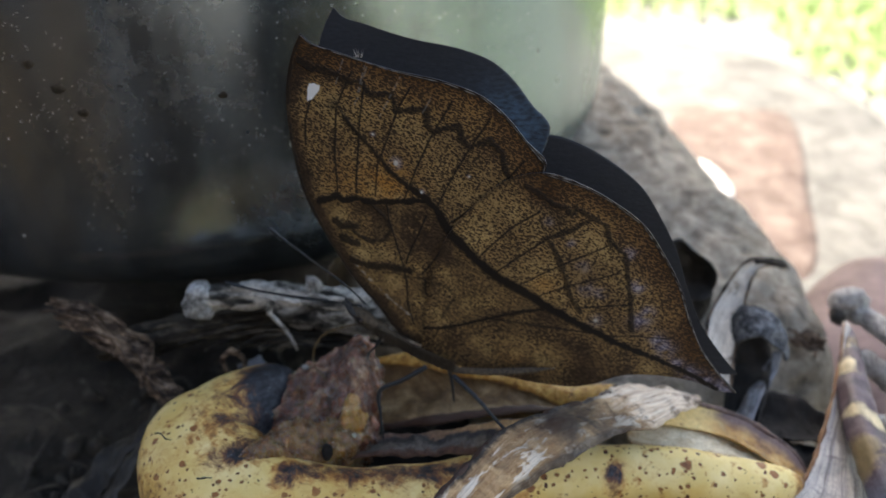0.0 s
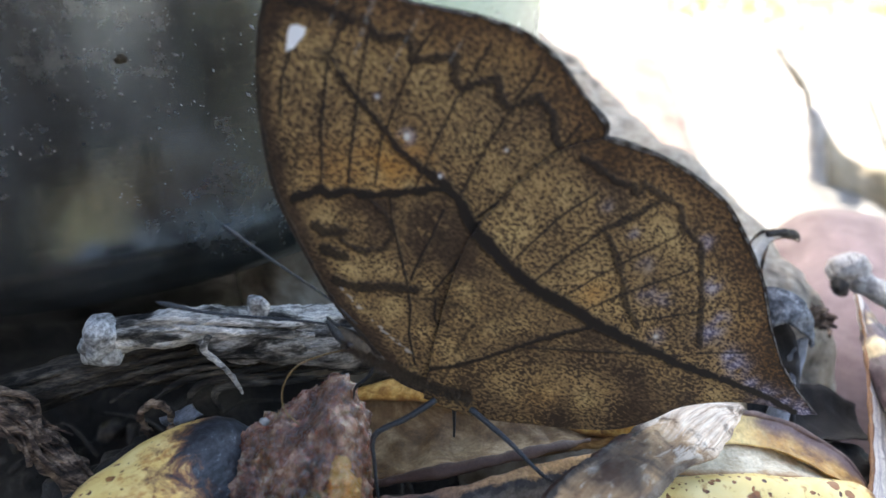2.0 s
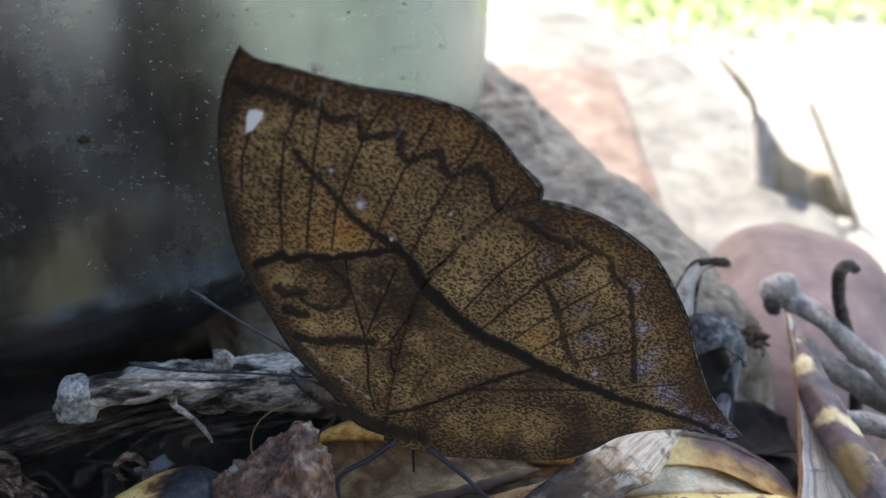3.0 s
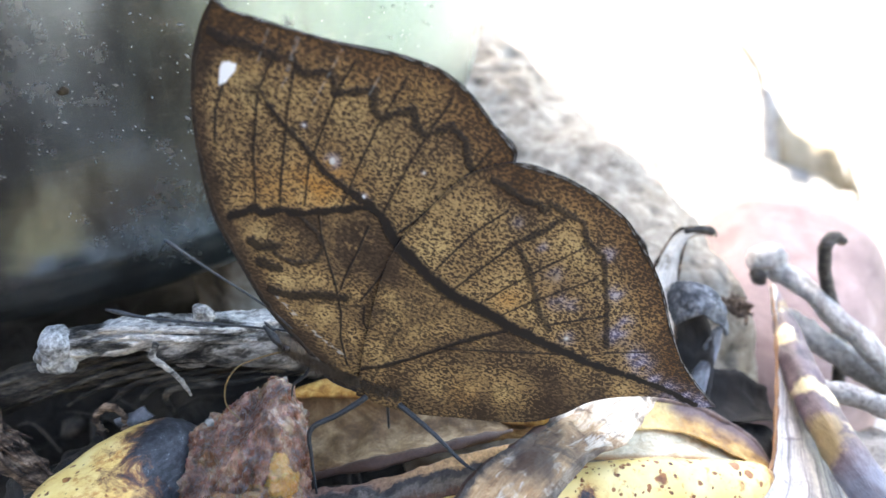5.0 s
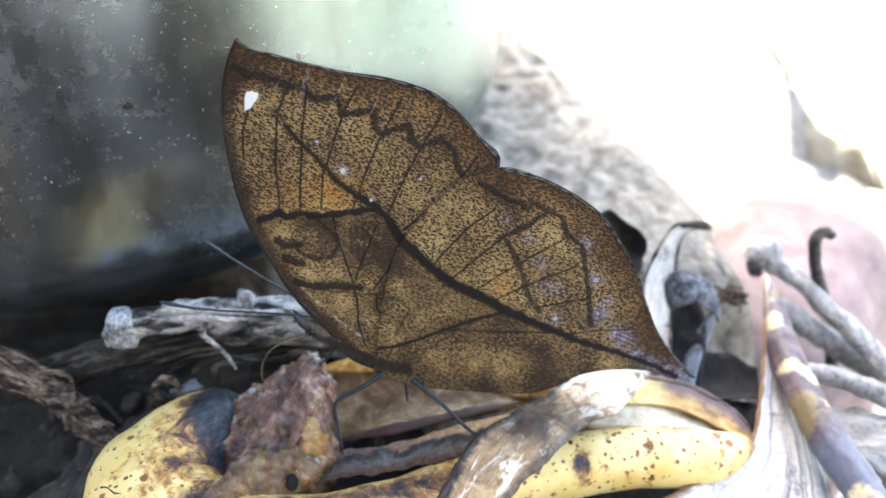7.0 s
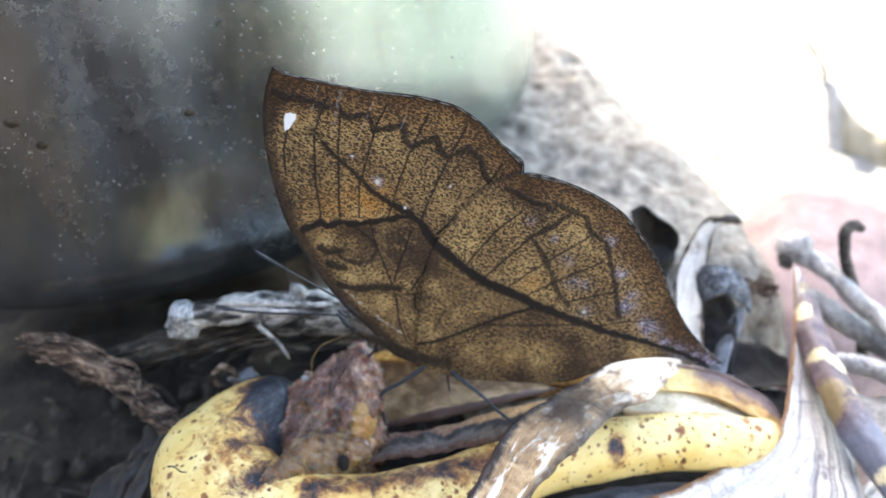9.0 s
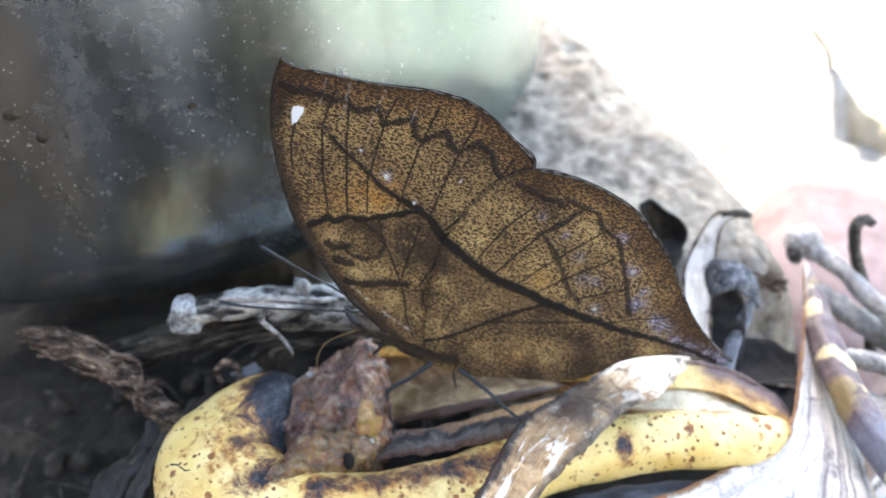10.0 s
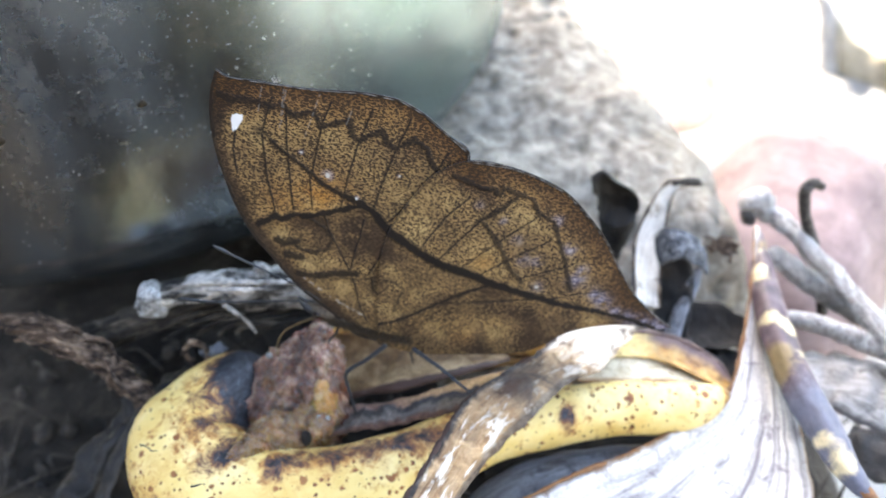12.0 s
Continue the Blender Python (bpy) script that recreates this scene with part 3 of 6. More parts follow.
def tube(points, rings=40, seg=16, rough=0.0, freq=2.0, flat=1.0, ridges=0, ridge=0.0, seed=0.0, up=(0, 0, 1), bm=None, grain=(1, 1, 1)):
    """A tapered, closed tube along rows of x, y, z, radius, with a lumpy skin."""
    rows = spline(points, rings)
    bm = bm or bmesh.new()
    turns = frames_along(rows[:, :3], up)
    loops = []
    for k, (row, (tangent, side, normal)) in enumerate(zip(rows, turns)):
        loop = []
        for j in range(seg):
            a = 2 * math.pi * j / seg
            r = max(row[3], 0.004) * (1 + ridge * math.cos(ridges * a + 0.5 * math.sin(k * 0.2)))
            at = Vector(row[:3]) + side * (r * math.cos(a)) + normal * (r * flat * math.sin(a))
            if rough:
                out = (at - Vector(row[:3])).normalized()
                at += out * (rough * lump(Vector((at.x * grain[0] + seed, at.y * grain[1], at.z * grain[2])), freq))
            loop.append(bm.verts.new(at * CM))
        loops.append(loop)
    for a, b in zip(loops, loops[1:]):
        for j in range(seg):
            bm.faces.new((a[j], a[(j + 1) % seg], b[(j + 1) % seg], b[j]))
    for k, loop in ((0, loops[0]), (-1, loops[-1])):
        tip = bm.verts.new(Vector(rows[k, :3]) * CM + turns[k][0] * (rows[k, 3] * 0.35 * CM * (-1 if k == 0 else 1)))
        for j in range(seg):
            bm.faces.new((loop[j], loop[(j + 1) % seg], tip))
    bmesh.ops.recalc_face_normals(bm, faces=bm.faces)
    return bm


def ribbon(points, rings=60, across=14, thick=0.05, arch=0.15, ragged=0.06, wave=0.05, freq=2.5, seed=0.0, up=(0, 0, 1)):
    """A strip of peel along rows of x, y, z, half width, tilt in degrees: arched, wavy, with ragged edges and a real thickness."""
    rows = spline(points, rings)
    bm = bmesh.new()
    lay = bm.verts.layers.float_color.new("Lay")
    turns = frames_along(rows[:, :3], up)
    top, low = [], []
    for k, (row, (tangent, side, normal)) in enumerate(zip(rows, turns)):
        lean = Matrix.Rotation(radians(row[4]), 3, tangent)
        side, normal = lean @ side, lean @ normal
        a, b = [], []
        for j in range(across):
            s = 2 * j / (across - 1) - 1
            edge = 1 + ragged * lump((row[0] + s * 9 + seed, row[1], row[2]), 3.1) * abs(s)
            at = Vector(row[:3]) + side * (s * row[3] * edge) + normal * (arch * row[3] * (1 - s * s))
            at += normal * (wave * lump(at + Vector((seed, seed, 0)), freq))
            half = 0.5 * thick * (1 - 0.75 * s**4)
            for store, way in ((a, 1), (b, -1)):
                v = bm.verts.new((at + normal * (half * way)) * CM)
                v[lay] = (0.5 + 0.5 * s, k * 6.0 / rings, seed * 0.37 + (0.4 if way < 0 else 0), 1)
                store.append(v)
        top.append(a)
        low.append(b)
    for k in range(rings - 1):
        for j in range(across - 1):
            bm.faces.new((top[k][j], top[k][j + 1], top[k + 1][j + 1], top[k + 1][j]))
            bm.faces.new((low[k][j], low[k + 1][j], low[k + 1][j + 1], low[k][j + 1]))
        for j in (0, across - 1):
            bm.faces.new((top[k][j], top[k + 1][j], low[k + 1][j], low[k][j]))
    for k in (0, rings - 1):
        for j in range(across - 1):
            bm.faces.new((top[k][j], top[k][j + 1], low[k][j + 1], low[k][j]))
    bmesh.ops.recalc_face_normals(bm, faces=bm.faces)
    return bm


def sheet(edge_a, edge_b, rings=80, across=18, thick=0.06, bow=0.0, ragged=0.0, wave=0.03, freq=3.0, seed=0.0, curl=0.0):
    """A strip of peel between two edge lines, bowed, wavy and with a real thickness; curl rolls edge a upwards."""
    a, b = spline(edge_a, rings), spline(edge_b, rings)
    bm = bmesh.new()
    lay = bm.verts.layers.float_color.new("Lay")
    top, low = [], []
    for k in range(rings):
        mids = (a + b) / 2
        tangent = Vector(mids[min(k + 1, rings - 1)] - mids[max(k - 1, 0)]).normalized()
        cross = Vector(b[k] - a[k])
        normal = tangent.cross(cross).normalized()
        if normal.z < 0:
            normal = -normal
        upper, under = [], []
        for j in range(across):
            u = j / (across - 1)
            s = 2 * u - 1
            at = Vector(a[k]) + cross * u
            at += cross * (0.5 * ragged * s * abs(s) * lump((at.x + s * 9 + seed, at.y, at.z), 3.3))
            at += normal * (bow * cross.length * (1 - s * s) + wave * lump(at + Vector((seed, seed, 0)), freq) + curl * max(0.0, 1 - 5 * u) ** 2)
            half = 0.5 * thick * (1 - 0.7 * s**4)
            for store, way in ((upper, 1), (under, -1)):
                v = bm.verts.new((at + normal * (half * way)) * CM)
                v[lay] = (u, k * 6.0 / rings, seed * 0.37 + (0.4 if way < 0 else 0), 1)
                store.append(v)
        top.append(upper)
        low.append(under)
    for k in range(rings - 1):
        for j in range(across - 1):
            bm.faces.new((top[k][j], top[k][j + 1], top[k + 1][j + 1], top[k + 1][j]))
            bm.faces.new((low[k][j], low[k + 1][j], low[k + 1][j + 1], low[k][j + 1]))
        for j in (0, across - 1):
            bm.faces.new((top[k][j], top[k + 1][j], low[k + 1][j], low[k][j]))
    for k in (0, rings - 1):
        for j in range(across - 1):
            bm.faces.new((top[k][j], top[k][j + 1], low[k][j + 1], low[k][j]))
    bmesh.ops.recalc_face_normals(bm, faces=bm.faces)
    return bm


def boulder(centre, radii, rough, freq, level=5, power=2.0, seed=0.0, turn=0.0, octaves=4, pits=0.0):
    """A stone: a rounded block with broad lumps and, if wanted, pits."""
    bm = bmesh.new()
    bmesh.ops.create_icosphere(bm, subdivisions=level, radius=1.0)
    spin = Matrix.Rotation(radians(turn), 3, "Z")
    for v in bm.verts:
        n = v.co.normalized()
        k = (abs(n.x) ** power + abs(n.y) ** power + abs(n.z) ** power) ** (-1 / power)
        at = Vector((n.x * radii[0], n.y * radii[1], n.z * radii[2])) * k
        way = Vector((n.x / radii[0], n.y / radii[1], n.z / radii[2])).normalized()
        deep = rough * lump(at + Vector((seed, seed, seed)), freq, octaves)
        if pits:
            hole = noise.voronoi((at + Vector((seed, 0, 0))) * 1.1)[0][0]
            deep -= pits * max(0.0, 0.35 - hole) / 0.35
            hole = noise.voronoi((at + Vector((seed, 5, 0))) * 2.1)[0][0]
            deep -= 0.55 * pits * max(0.0, 0.33 - hole) / 0.33
        v.co = (spin @ (at + way * deep) + Vector(centre)) * CM
    return bm


def single(name, bm, material, label, category, group="", kind=""):
    return tagged(part(name, bm, material), label, category, group, kind)


# ---- ground, unseen light blockers and distance ----
def ground_height(x, y):
    """In cm: a low bank under the heap that falls to the yard."""
    right = 0.5 + 0.5 * math.tanh((x - 9.0 + 0.15 * max(y - 6, 0)) / 2.2)
    back = 0.5 + 0.5 * math.tanh((y - 26.0) / 4.0)
    fall = 1 - (1 - right) * (1 - back)
    near = math.exp(-((x / 60) ** 2 + (y / 60) ** 2))
    return -9.0 * fall * 1.0 + (0.35 * lump((x, y, 0), 0.35, 4) + 0.25 * lump((x, y, 3), 1.3, 3)) * (0.3 + near) - 0.5


def build_ground():
    bm = bmesh.new()
    n = 210
    steps = [math.sinh((k / (n - 1) * 2 - 1) * 7.2) / math.sinh(7.2) * 6000 * 1.0 for k in range(n)]
    grid = [[bm.verts.new((x * CM, (y + 6) * CM, ground_height(x, y + 6) * CM)) for x in steps] for y in steps]
    for a, b in zip(grid, grid[1:]):
        for j in range(n - 1):
            bm.faces.new((a[j], a[j + 1], b[j + 1], b[j]))
    for face in bm.faces:
        at = face.calc_center_median() / CM
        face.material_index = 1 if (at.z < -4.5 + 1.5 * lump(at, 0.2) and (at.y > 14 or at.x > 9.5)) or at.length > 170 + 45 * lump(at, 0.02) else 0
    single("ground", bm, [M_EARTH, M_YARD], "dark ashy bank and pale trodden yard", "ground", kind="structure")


def box(x0, x1, y0, y1, z0, z1):
    bm = bmesh.new()
    bmesh.ops.create_cube(bm, size=1.0)
    for v in bm.verts:
        v.co = ((v.co.x + 0.5) * (x1 - x0) + x0, (v.co.y + 0.5) * (y1 - y0) + y0, (v.co.z + 0.5) * (z1 - z0) + z0)
    return bm


build_ground()
# Unseen walls, added to cut sky light from behind and the left.
single("blocker_south", box(-2.2, 1.6, -1.45, -1.35, -0.2, 1.05), M_BLOCKER, "unseen low board wall added to cut sky light from behind", "wall", kind="structure")
single("blocker_west", box(-2.2, -2.1, -1.345, 2.12, -0.2, 0.75), M_BLOCKER, "unseen low board wall added to cut sky light from the left", "wall", kind="structure")
# Unseen roof, added so that the heap lies out of the sun.
single("ceiling", box(-2.2, -0.50, -1.45, 2.12, 1.755, 1.80), M_BLOCKER, "unseen board roof added to keep the sun off the heap", "ceiling", kind="structure")


def build_grass():
    """Short blades in loose tufts past the slab, and a few unseen ones to the right."""
    rng = random.Random(4)
    bm = bmesh.new()
    for _ in range(2200):
        x0, y0 = rng.uniform(-70, 150), 71 + abs(rng.gauss(0, 70))
        near = rng.random() < 0.16
        if near:
            x0, y0 = rng.uniform(24, 80), rng.uniform(52, 85)
        # Sparse tufts out of view, added so the pot has green to reflect.
        if rng.random() < 0.025:
            x0, y0 = 28 + abs(rng.gauss(0, 40)), rng.uniform(-70, 14)
        if ((x0 - 6) / 18.5) ** 2 + ((y0 - 37) / 26) ** 2 < 1:
            continue
        for _ in range(rng.randint(7, 14)):
            x, y = x0 + rng.gauss(0, 2.2), y0 + rng.gauss(0, 2.2)
            tall, wide, a = rng.uniform(1.2, 3.0) if near else rng.uniform(2.0, 5.0), rng.uniform(0.15, 0.4), rng.uniform(0, 6.283)
            lean = Vector((rng.gauss(0, 0.5), rng.gauss(0, 0.5), 0))
            side = Vector((math.cos(a), math.sin(a), 0)) * wide
            foot = Vector((x, y, ground_height(x, y) - 0.2))
            rows = [foot + lean * tall * k * k + Vector((0, 0, tall * k * (1 - 0.25 * k))) for k in (0, 0.4, 0.75, 1.0)]
            last = None
            for row, thin in zip(rows, (0.7, 1.0, 0.7, 0.05)):
                pair = (bm.verts.new((row - side * thin) * CM), bm.verts.new((row + side * thin) * CM))
                if last:
                    bm.faces.new((last[0], last[1], pair[1], pair[0]))
                last = pair
    single("grass", bm, M_GRASS, "short green grass growing past the slab", "grass", kind="stuff")


build_grass()

# ---- the butterfly ----
# Lines of the wing in mm: x towards the tail, z up, from the middle of the body.
COSTA = [(-9.0, 4.5), (-11.9, 6.0), (-15.8, 11.6), (-19.5, 16.8), (-22.8, 23.7), (-25.2, 29.7), (-26.3, 37.3), (-26.4, 43.4), (-25.7, 48.5), (-24.5, 52.1), (-23.3, 54.3)]
FORE_BACK = [(-9.0, 4.5), (-2.0, 14.0), (5.5, 30.0), (8.6, 36.4), (8.9, 38.2), (6.1, 41.5), (3.2, 45.0), (0.3, 47.3), (-4.2, 48.9), (-11.6, 50.2), (-19.0, 52.2), (-22.2, 53.2), (-23.3, 54.3)]
HIND_FRONT = [(-9.0, 4.0), (-7.6, 14.0), (-3.8, 27.1), (-0.7, 31.2), (3.6, 35.6), (8.7, 37.2), (14.5, 35.6), (18.5, 33.4), (22.5, 30.3), (25.8, 25.6), (28.5, 20.6), (30.4, 15.4), (32.9, 10.0), (35.7, 6.1), (38.9, 2.5)]
HIND_BACK = [(-9.0, 4.0), (-3.4, 1.5), (4.5, 0.3), (11.2, -0.4), (15.4, -0.1), (18.6, 1.2), (21.6, 3.1), (24.7, 3.9), (28.4, 4.1), (32.8, 3.6), (36.4, 2.4), (38.9, 2.5)]
MIDRIB = [(-19.3, 44.9), (-18.4, 42.9), (-16.8, 40.8), (-14.5, 38.0), (-12.8, 35.8), (-10.4, 33.4), (-7.5, 31.4), (-5.7, 29.3), (-4.7, 27.0), (-1.5, 23.4), (2.4, 19.9), (7.1, 17.1), (11.2, 14.4), (16.1, 11.9), (20.3, 9.7), (25.3, 7.9), (30.5, 5.8), (35.9, 2.9)]
BAND = [(-23.3, 29.5), (-21.9, 29.9), (-20.5, 30.8), (-19.5, 30.0), (-17.7, 30.6), (-16.0, 30.1), (-13.2, 30.3), (-9.6, 30.7), (-7.5, 31.1), (-6.1, 29.8)]
ZIGZAG = [(-23.9, 50.7), (-22.4, 49.7), (-20.1, 49.3), (-18.4, 48.5), (-17.0, 48.2), (-15.9, 48.3), (-14.6, 46.4), (-11.7, 46.7), (-11.0, 44.5), (-7.3, 45.0), (-7.0, 42.6), (-6.2, 41.8), (-2.8, 43.0), (-2.1, 40.4), (-1.1, 40.0), (1.3, 41.1), (3.0, 39.3), (3.6, 36.5)]
FORE_VEINS = [
    [(-22.8, 45.4), (-23.9, 42.3), (-24.3, 38.3)], [(-16.9, 49.4), (-18.3, 46.7), (-19.4, 44.2), (-20.2, 37.4), (-20.3, 30.6)], [(-15.2, 48.2), (-16.3, 42.6), (-16.8, 38.2), (-17.3, 34.5), (-17.6, 30.7)],
    [(-9.1, 47.9), (-10.8, 45.0), (-12.9, 39.4), (-14.2, 36.0), (-14.8, 31.1)], [(-3.6, 46.3), (-6.3, 41.6), (-8.6, 36.4), (-10.6, 31.0)], [(1.5, 44.5), (-1.4, 39.6), (-3.4, 35.8), (-5.9, 30.4)],
    [(6.0, 38.5), (3.9, 35.8), (1.3, 32.8), (-1.2, 30.5), (-2.9, 28.8), (-4.6, 27.4)], [(-1.8, 28.8), (-4.5, 24.6), (-6.6, 21.1), (-8.4, 18.4)]]
BASE_VEINS = [[(-13.2, 30.0), (-13.0, 27.1), (-12.1, 23.4), (-11.3, 20.0), (-10.8, 16.5), (-10.9, 12.8), (-10.1, 8.6)], [(-7.5, 28.6), (-8.8, 25.2), (-10.3, 21.8), (-10.8, 20.0)], [(-8.0, 17.5), (-8.1, 15.2), (-7.1, 13.0), (-5.9, 11.1), (-5.6, 8.8)]]
FORE_BARS = [[(-21.0, 26.4), (-20.0, 25.6), (-18.2, 25.7)], [(-19.0, 19.7), (-16.9, 18.9), (-13.9, 19.2), (-10.2, 18.7)], [(-20.4, 23.5), (-18.2, 22.7)]]
LOOP = [(-16.0, 30.2), (-13.4, 27.5), (-12.8, 25.5), (-13.9, 23.8), (-16.4, 23.4), (-18.2, 24.4), (-18.9, 26.4)]
BASE_ARC = [(-11.0, 17.6), (-7.6, 17.5), (-4.6, 16.7), (-3.4, 15.1), (-4.5, 13.1), (-5.5, 11.1)]
LOW_VEIN = [(-10.1, 8.1), (-5.5, 8.8), (-0.9, 10.6), (2.1, 11.9), (5.9, 13.4), (9.6, 14.5)]
SCRATCHES = [[(-17.9, 51.1), (-19.3, 47.3)], [(-15.0, 50.6), (-16.8, 44.9)], [(-14.7, 50.6), (-16.4, 45.6)], [(-10.4, 49.2), (-13.7, 43.0)], [(-6.4, 46.6), (-8.2, 43.4)]]
COSTA_PALE = [(-18.6, 18.8), (-17.6, 17.6), (-15.1, 14.5), (-12.4, 11.8), (-10.4, 10.0)]
FORE_OCHRE = [(-16.4, 26.6, 1.6), (-19.6, 27.6, 1.4), (-13.2, 21.2, 1.9), (-17.4, 21.2, 1.8), (-16.2, 15.6, 1.7), (-12.8, 16.4, 1.6), (-9.3, 13.0, 1.5), (-9.0, 19.5, 1.3)]
HIND_OCHRE = [(-4.2, 15.8, 1.6), (-7.1, 12.0, 1.9), (-1.2, 13.6, 1.9), (2.2, 14.6, 1.7), (4.9, 4.9, 1.9), (10.6, 3.9, 2.0), (1.5, 4.9, 1.5), (-5.2, 19.4, 1.4)]
HIND_VEINS = [
    [(8.4, 31.2), (4.7, 28.3), (1.4, 24.4), (0.3, 23.0)], [(12.2, 29.0), (8.5, 25.9), (5.1, 22.8), (2.7, 20.5)], [(19.0, 27.2), (13.2, 23.6), (9.0, 20.8), (6.6, 18.9)], [(20.1, 22.3), (15.1, 20.1), (11.5, 18.4), (8.3, 16.5)],
    [(21.6, 16.8), (17.1, 15.9), (14.1, 15.4)], [(2.1, 11.6), (6.0, 11.4), (13.8, 11.1), (20.9, 10.7)], [(22.4, 11.2), (25.6, 11.3), (27.9, 11.4)]]
HIND_POST = [(15.0, 30.3), (12.0, 28.1), (9.5, 27.0), (10.8, 25.2), (11.8, 22.6), (12.7, 20.0), (13.4, 17.4), (15.0, 14.7)]
HIND_OUTER = [(6.3, 35.1), (8.1, 34.0), (10.1, 32.5), (11.9, 32.2), (12.7, 31.0), (13.3, 32.2), (15.0, 31.0), (17.2, 30.0), (18.3, 27.1), (20.4, 25.5), (21.0, 22.1), (21.9, 17.7), (22.5, 12.1)]


def reach(uv, line):
    """How far each place lies from a line of points."""
    best = np.full(len(uv), 1e9)
    p = np.array(line, float)
    for a, b in zip(p, p[1:]):
        ab = b - a
        t = np.clip(((uv - a) @ ab) / (ab @ ab), 0, 1)
        best = np.minimum(best, np.linalg.norm(uv - a - t[:, None] * ab, axis=1))
    return best


def near_to(uv, x, z, size):
    return np.exp(-(((uv[:, 0] - x) ** 2 + (uv[:, 1] - z) ** 2) / size**2))


def ripple(uv, freq, seed=0.0):
    """A smooth random field, about -1 to 1, made of a few waves."""
    rng = np.random.RandomState(int(seed * 10) + 3)
    total = np.zeros(len(uv))
    for k in range(7):
        a, f = rng.uniform(0, 6.283), freq * rng.uniform(0.6, 1.7)
        total += np.sin((uv[:, 0] * math.cos(a) + uv[:, 1] * math.sin(a)) * f + rng.uniform(0, 6.283))
    return total / 3.0


def fade(value, low, high):
    t = np.clip((value - low) / (high - low), 0, 1)
    return t * t * (3 - 2 * t)


def wing_marks(uv, hind):
    """The marks of the underside: line darkness, tone, violet scaling; and white spots, orange flush, blue of the upper side."""
    wob = 0.12 * ripple(uv, 1.8, 1) + 0.08 * ripple(uv, 4.6, 2) + 0.05 * ripple(uv, 9.0, 3)
    dark = np.zeros(len(uv))

    def line(points, width, strength=1.0):
        np.maximum(dark, strength * (1 - fade(reach(uv, points) + wob * (0.15 if width < 0.2 else min(1.1, width * 2)), width * 0.5, width * 1.2)), out=dark)

    mid = np.interp(uv[:, 0], [p[0] for p in MIDRIB], [p[1] for p in MIDRIB])
    grow = np.interp(uv[:, 0], [-19, -13, -7, -4, 8, 16, 25, 35], [0.35, 0.50, 0.62, 1.0, 1.0, 0.78, 0.6, 0.45])
    np.maximum(dark, np.interp(uv[:, 0], [-19, -8, -4], [0.9, 0.95, 1.0]) * (1 - fade(reach(uv, MIDRIB) + wob * 0.9, grow * 0.45, grow * 1.25)), out=dark)
    tone = 0.575 + 0.08 * ripple(uv, 0.5, 4)
    violet = np.zeros(len(uv))
    white, flush, blue = np.zeros(len(uv)), np.zeros(len(uv)), np.zeros(len(uv))
    if not hind:
        line(ZIGZAG, 0.55, 0.86)
        line(ZIGZAG[:5], 0.75, 0.8)
        line(BAND, 0.62, 0.98)
        for vein in FORE_VEINS + BASE_VEINS:
            line(vein, 0.17, 0.92)
        for bar in FORE_BARS:
            line(bar, 0.75, 0.9)
        line(LOOP, 0.35, 0.75)
        line(BASE_ARC, 0.28, 0.55)
        line(COSTA, 0.45, 0.75)
        margin = reach(uv, FORE_BACK[4:])
        line(FORE_BACK[3:], 0.42, 0.85)
        tone -= 0.24 * (1 - fade(margin, 1.2, 7.0)) + 0.20 * (1 - fade(margin, 0.3, 2.2))
        band = np.interp(uv[:, 0], [p[0] for p in BAND], [p[1] for p in BAND])
        under = fade(band - uv[:, 1], -0.2, 0.6) * (uv[:, 1] < mid + 1)
        flush += 0.20 * (1 - fade(margin, 1.5, 8.0)) + 0.8 * near_to(uv, -13.0, 33.6, 3.4) * (1 - under) * np.clip(0.8 + 0.4 * ripple(uv, 1.6, 35), 0, 1) + 0.3 * near_to(uv, -19, 33, 3.2)
        tone += 0.14 * near_to(uv, -13.0, 33.6, 3.6) * (1 - under)
        tone -= 0.08 * under
        motley = np.clip(0.8 + 0.42 * ripple(uv, 2.4, 31) + 0.3 * ripple(uv, 5.5, 32), 0, 1.5)
        tone -= 0.40 * near_to(uv, -9.4, 26.6, 3.3) * under * motley + 0.34 * near_to(uv, -6.2, 23.6, 2.6) * under + 0.22 * near_to(uv, -15.5, 28.6, 2.6) * under
        tone -= 0.22 * near_to(uv, -26, 33, 3.0) + 0.3 * (1 - fade(reach(uv, COSTA), 0.5, 2.4))
        tone -= 0.3 * (1 - fade(reach(uv, COSTA[-3:]), 1.0, 4.5))
        for x, z, size, deep in ((-22.6, 50.0, 1.1, 0.85), (-20.2, 48.9, 0.8, 0.7), (-19.6, 44.6, 1.1, 0.7), (-18.0, 48.2, 0.8, 0.6), (-24.6, 47.0, 0.8, 0.5), (-24.2, 33.5, 1.1, 0.4), (-14.0, 46.4, 0.6, 0.5), (-6.6, 42.3, 0.7, 0.5), (2.8, 39.0, 0.9, 0.5)):
            np.maximum(dark, deep * near_to(uv, x, z, size), out=dark)
        flake = [(-23.3, 44.9), (-22.3, 45.7), (-21.6, 46.6), (-21.4, 47.5), (-22.1, 47.5), (-22.75, 47.75), (-23.2, 46.4)]
        beyond = np.max([((uv[:, 0] - a[0]) * (b[1] - a[1]) - (uv[:, 1] - a[1]) * (b[0] - a[0])) / math.dist(a, b) for a, b in zip(flake, flake[1:] + flake[:1])], axis=0)
        white += 1 - fade(beyond + 0.05 * ripple(uv, 5.0, 33), -0.08, 0.12)
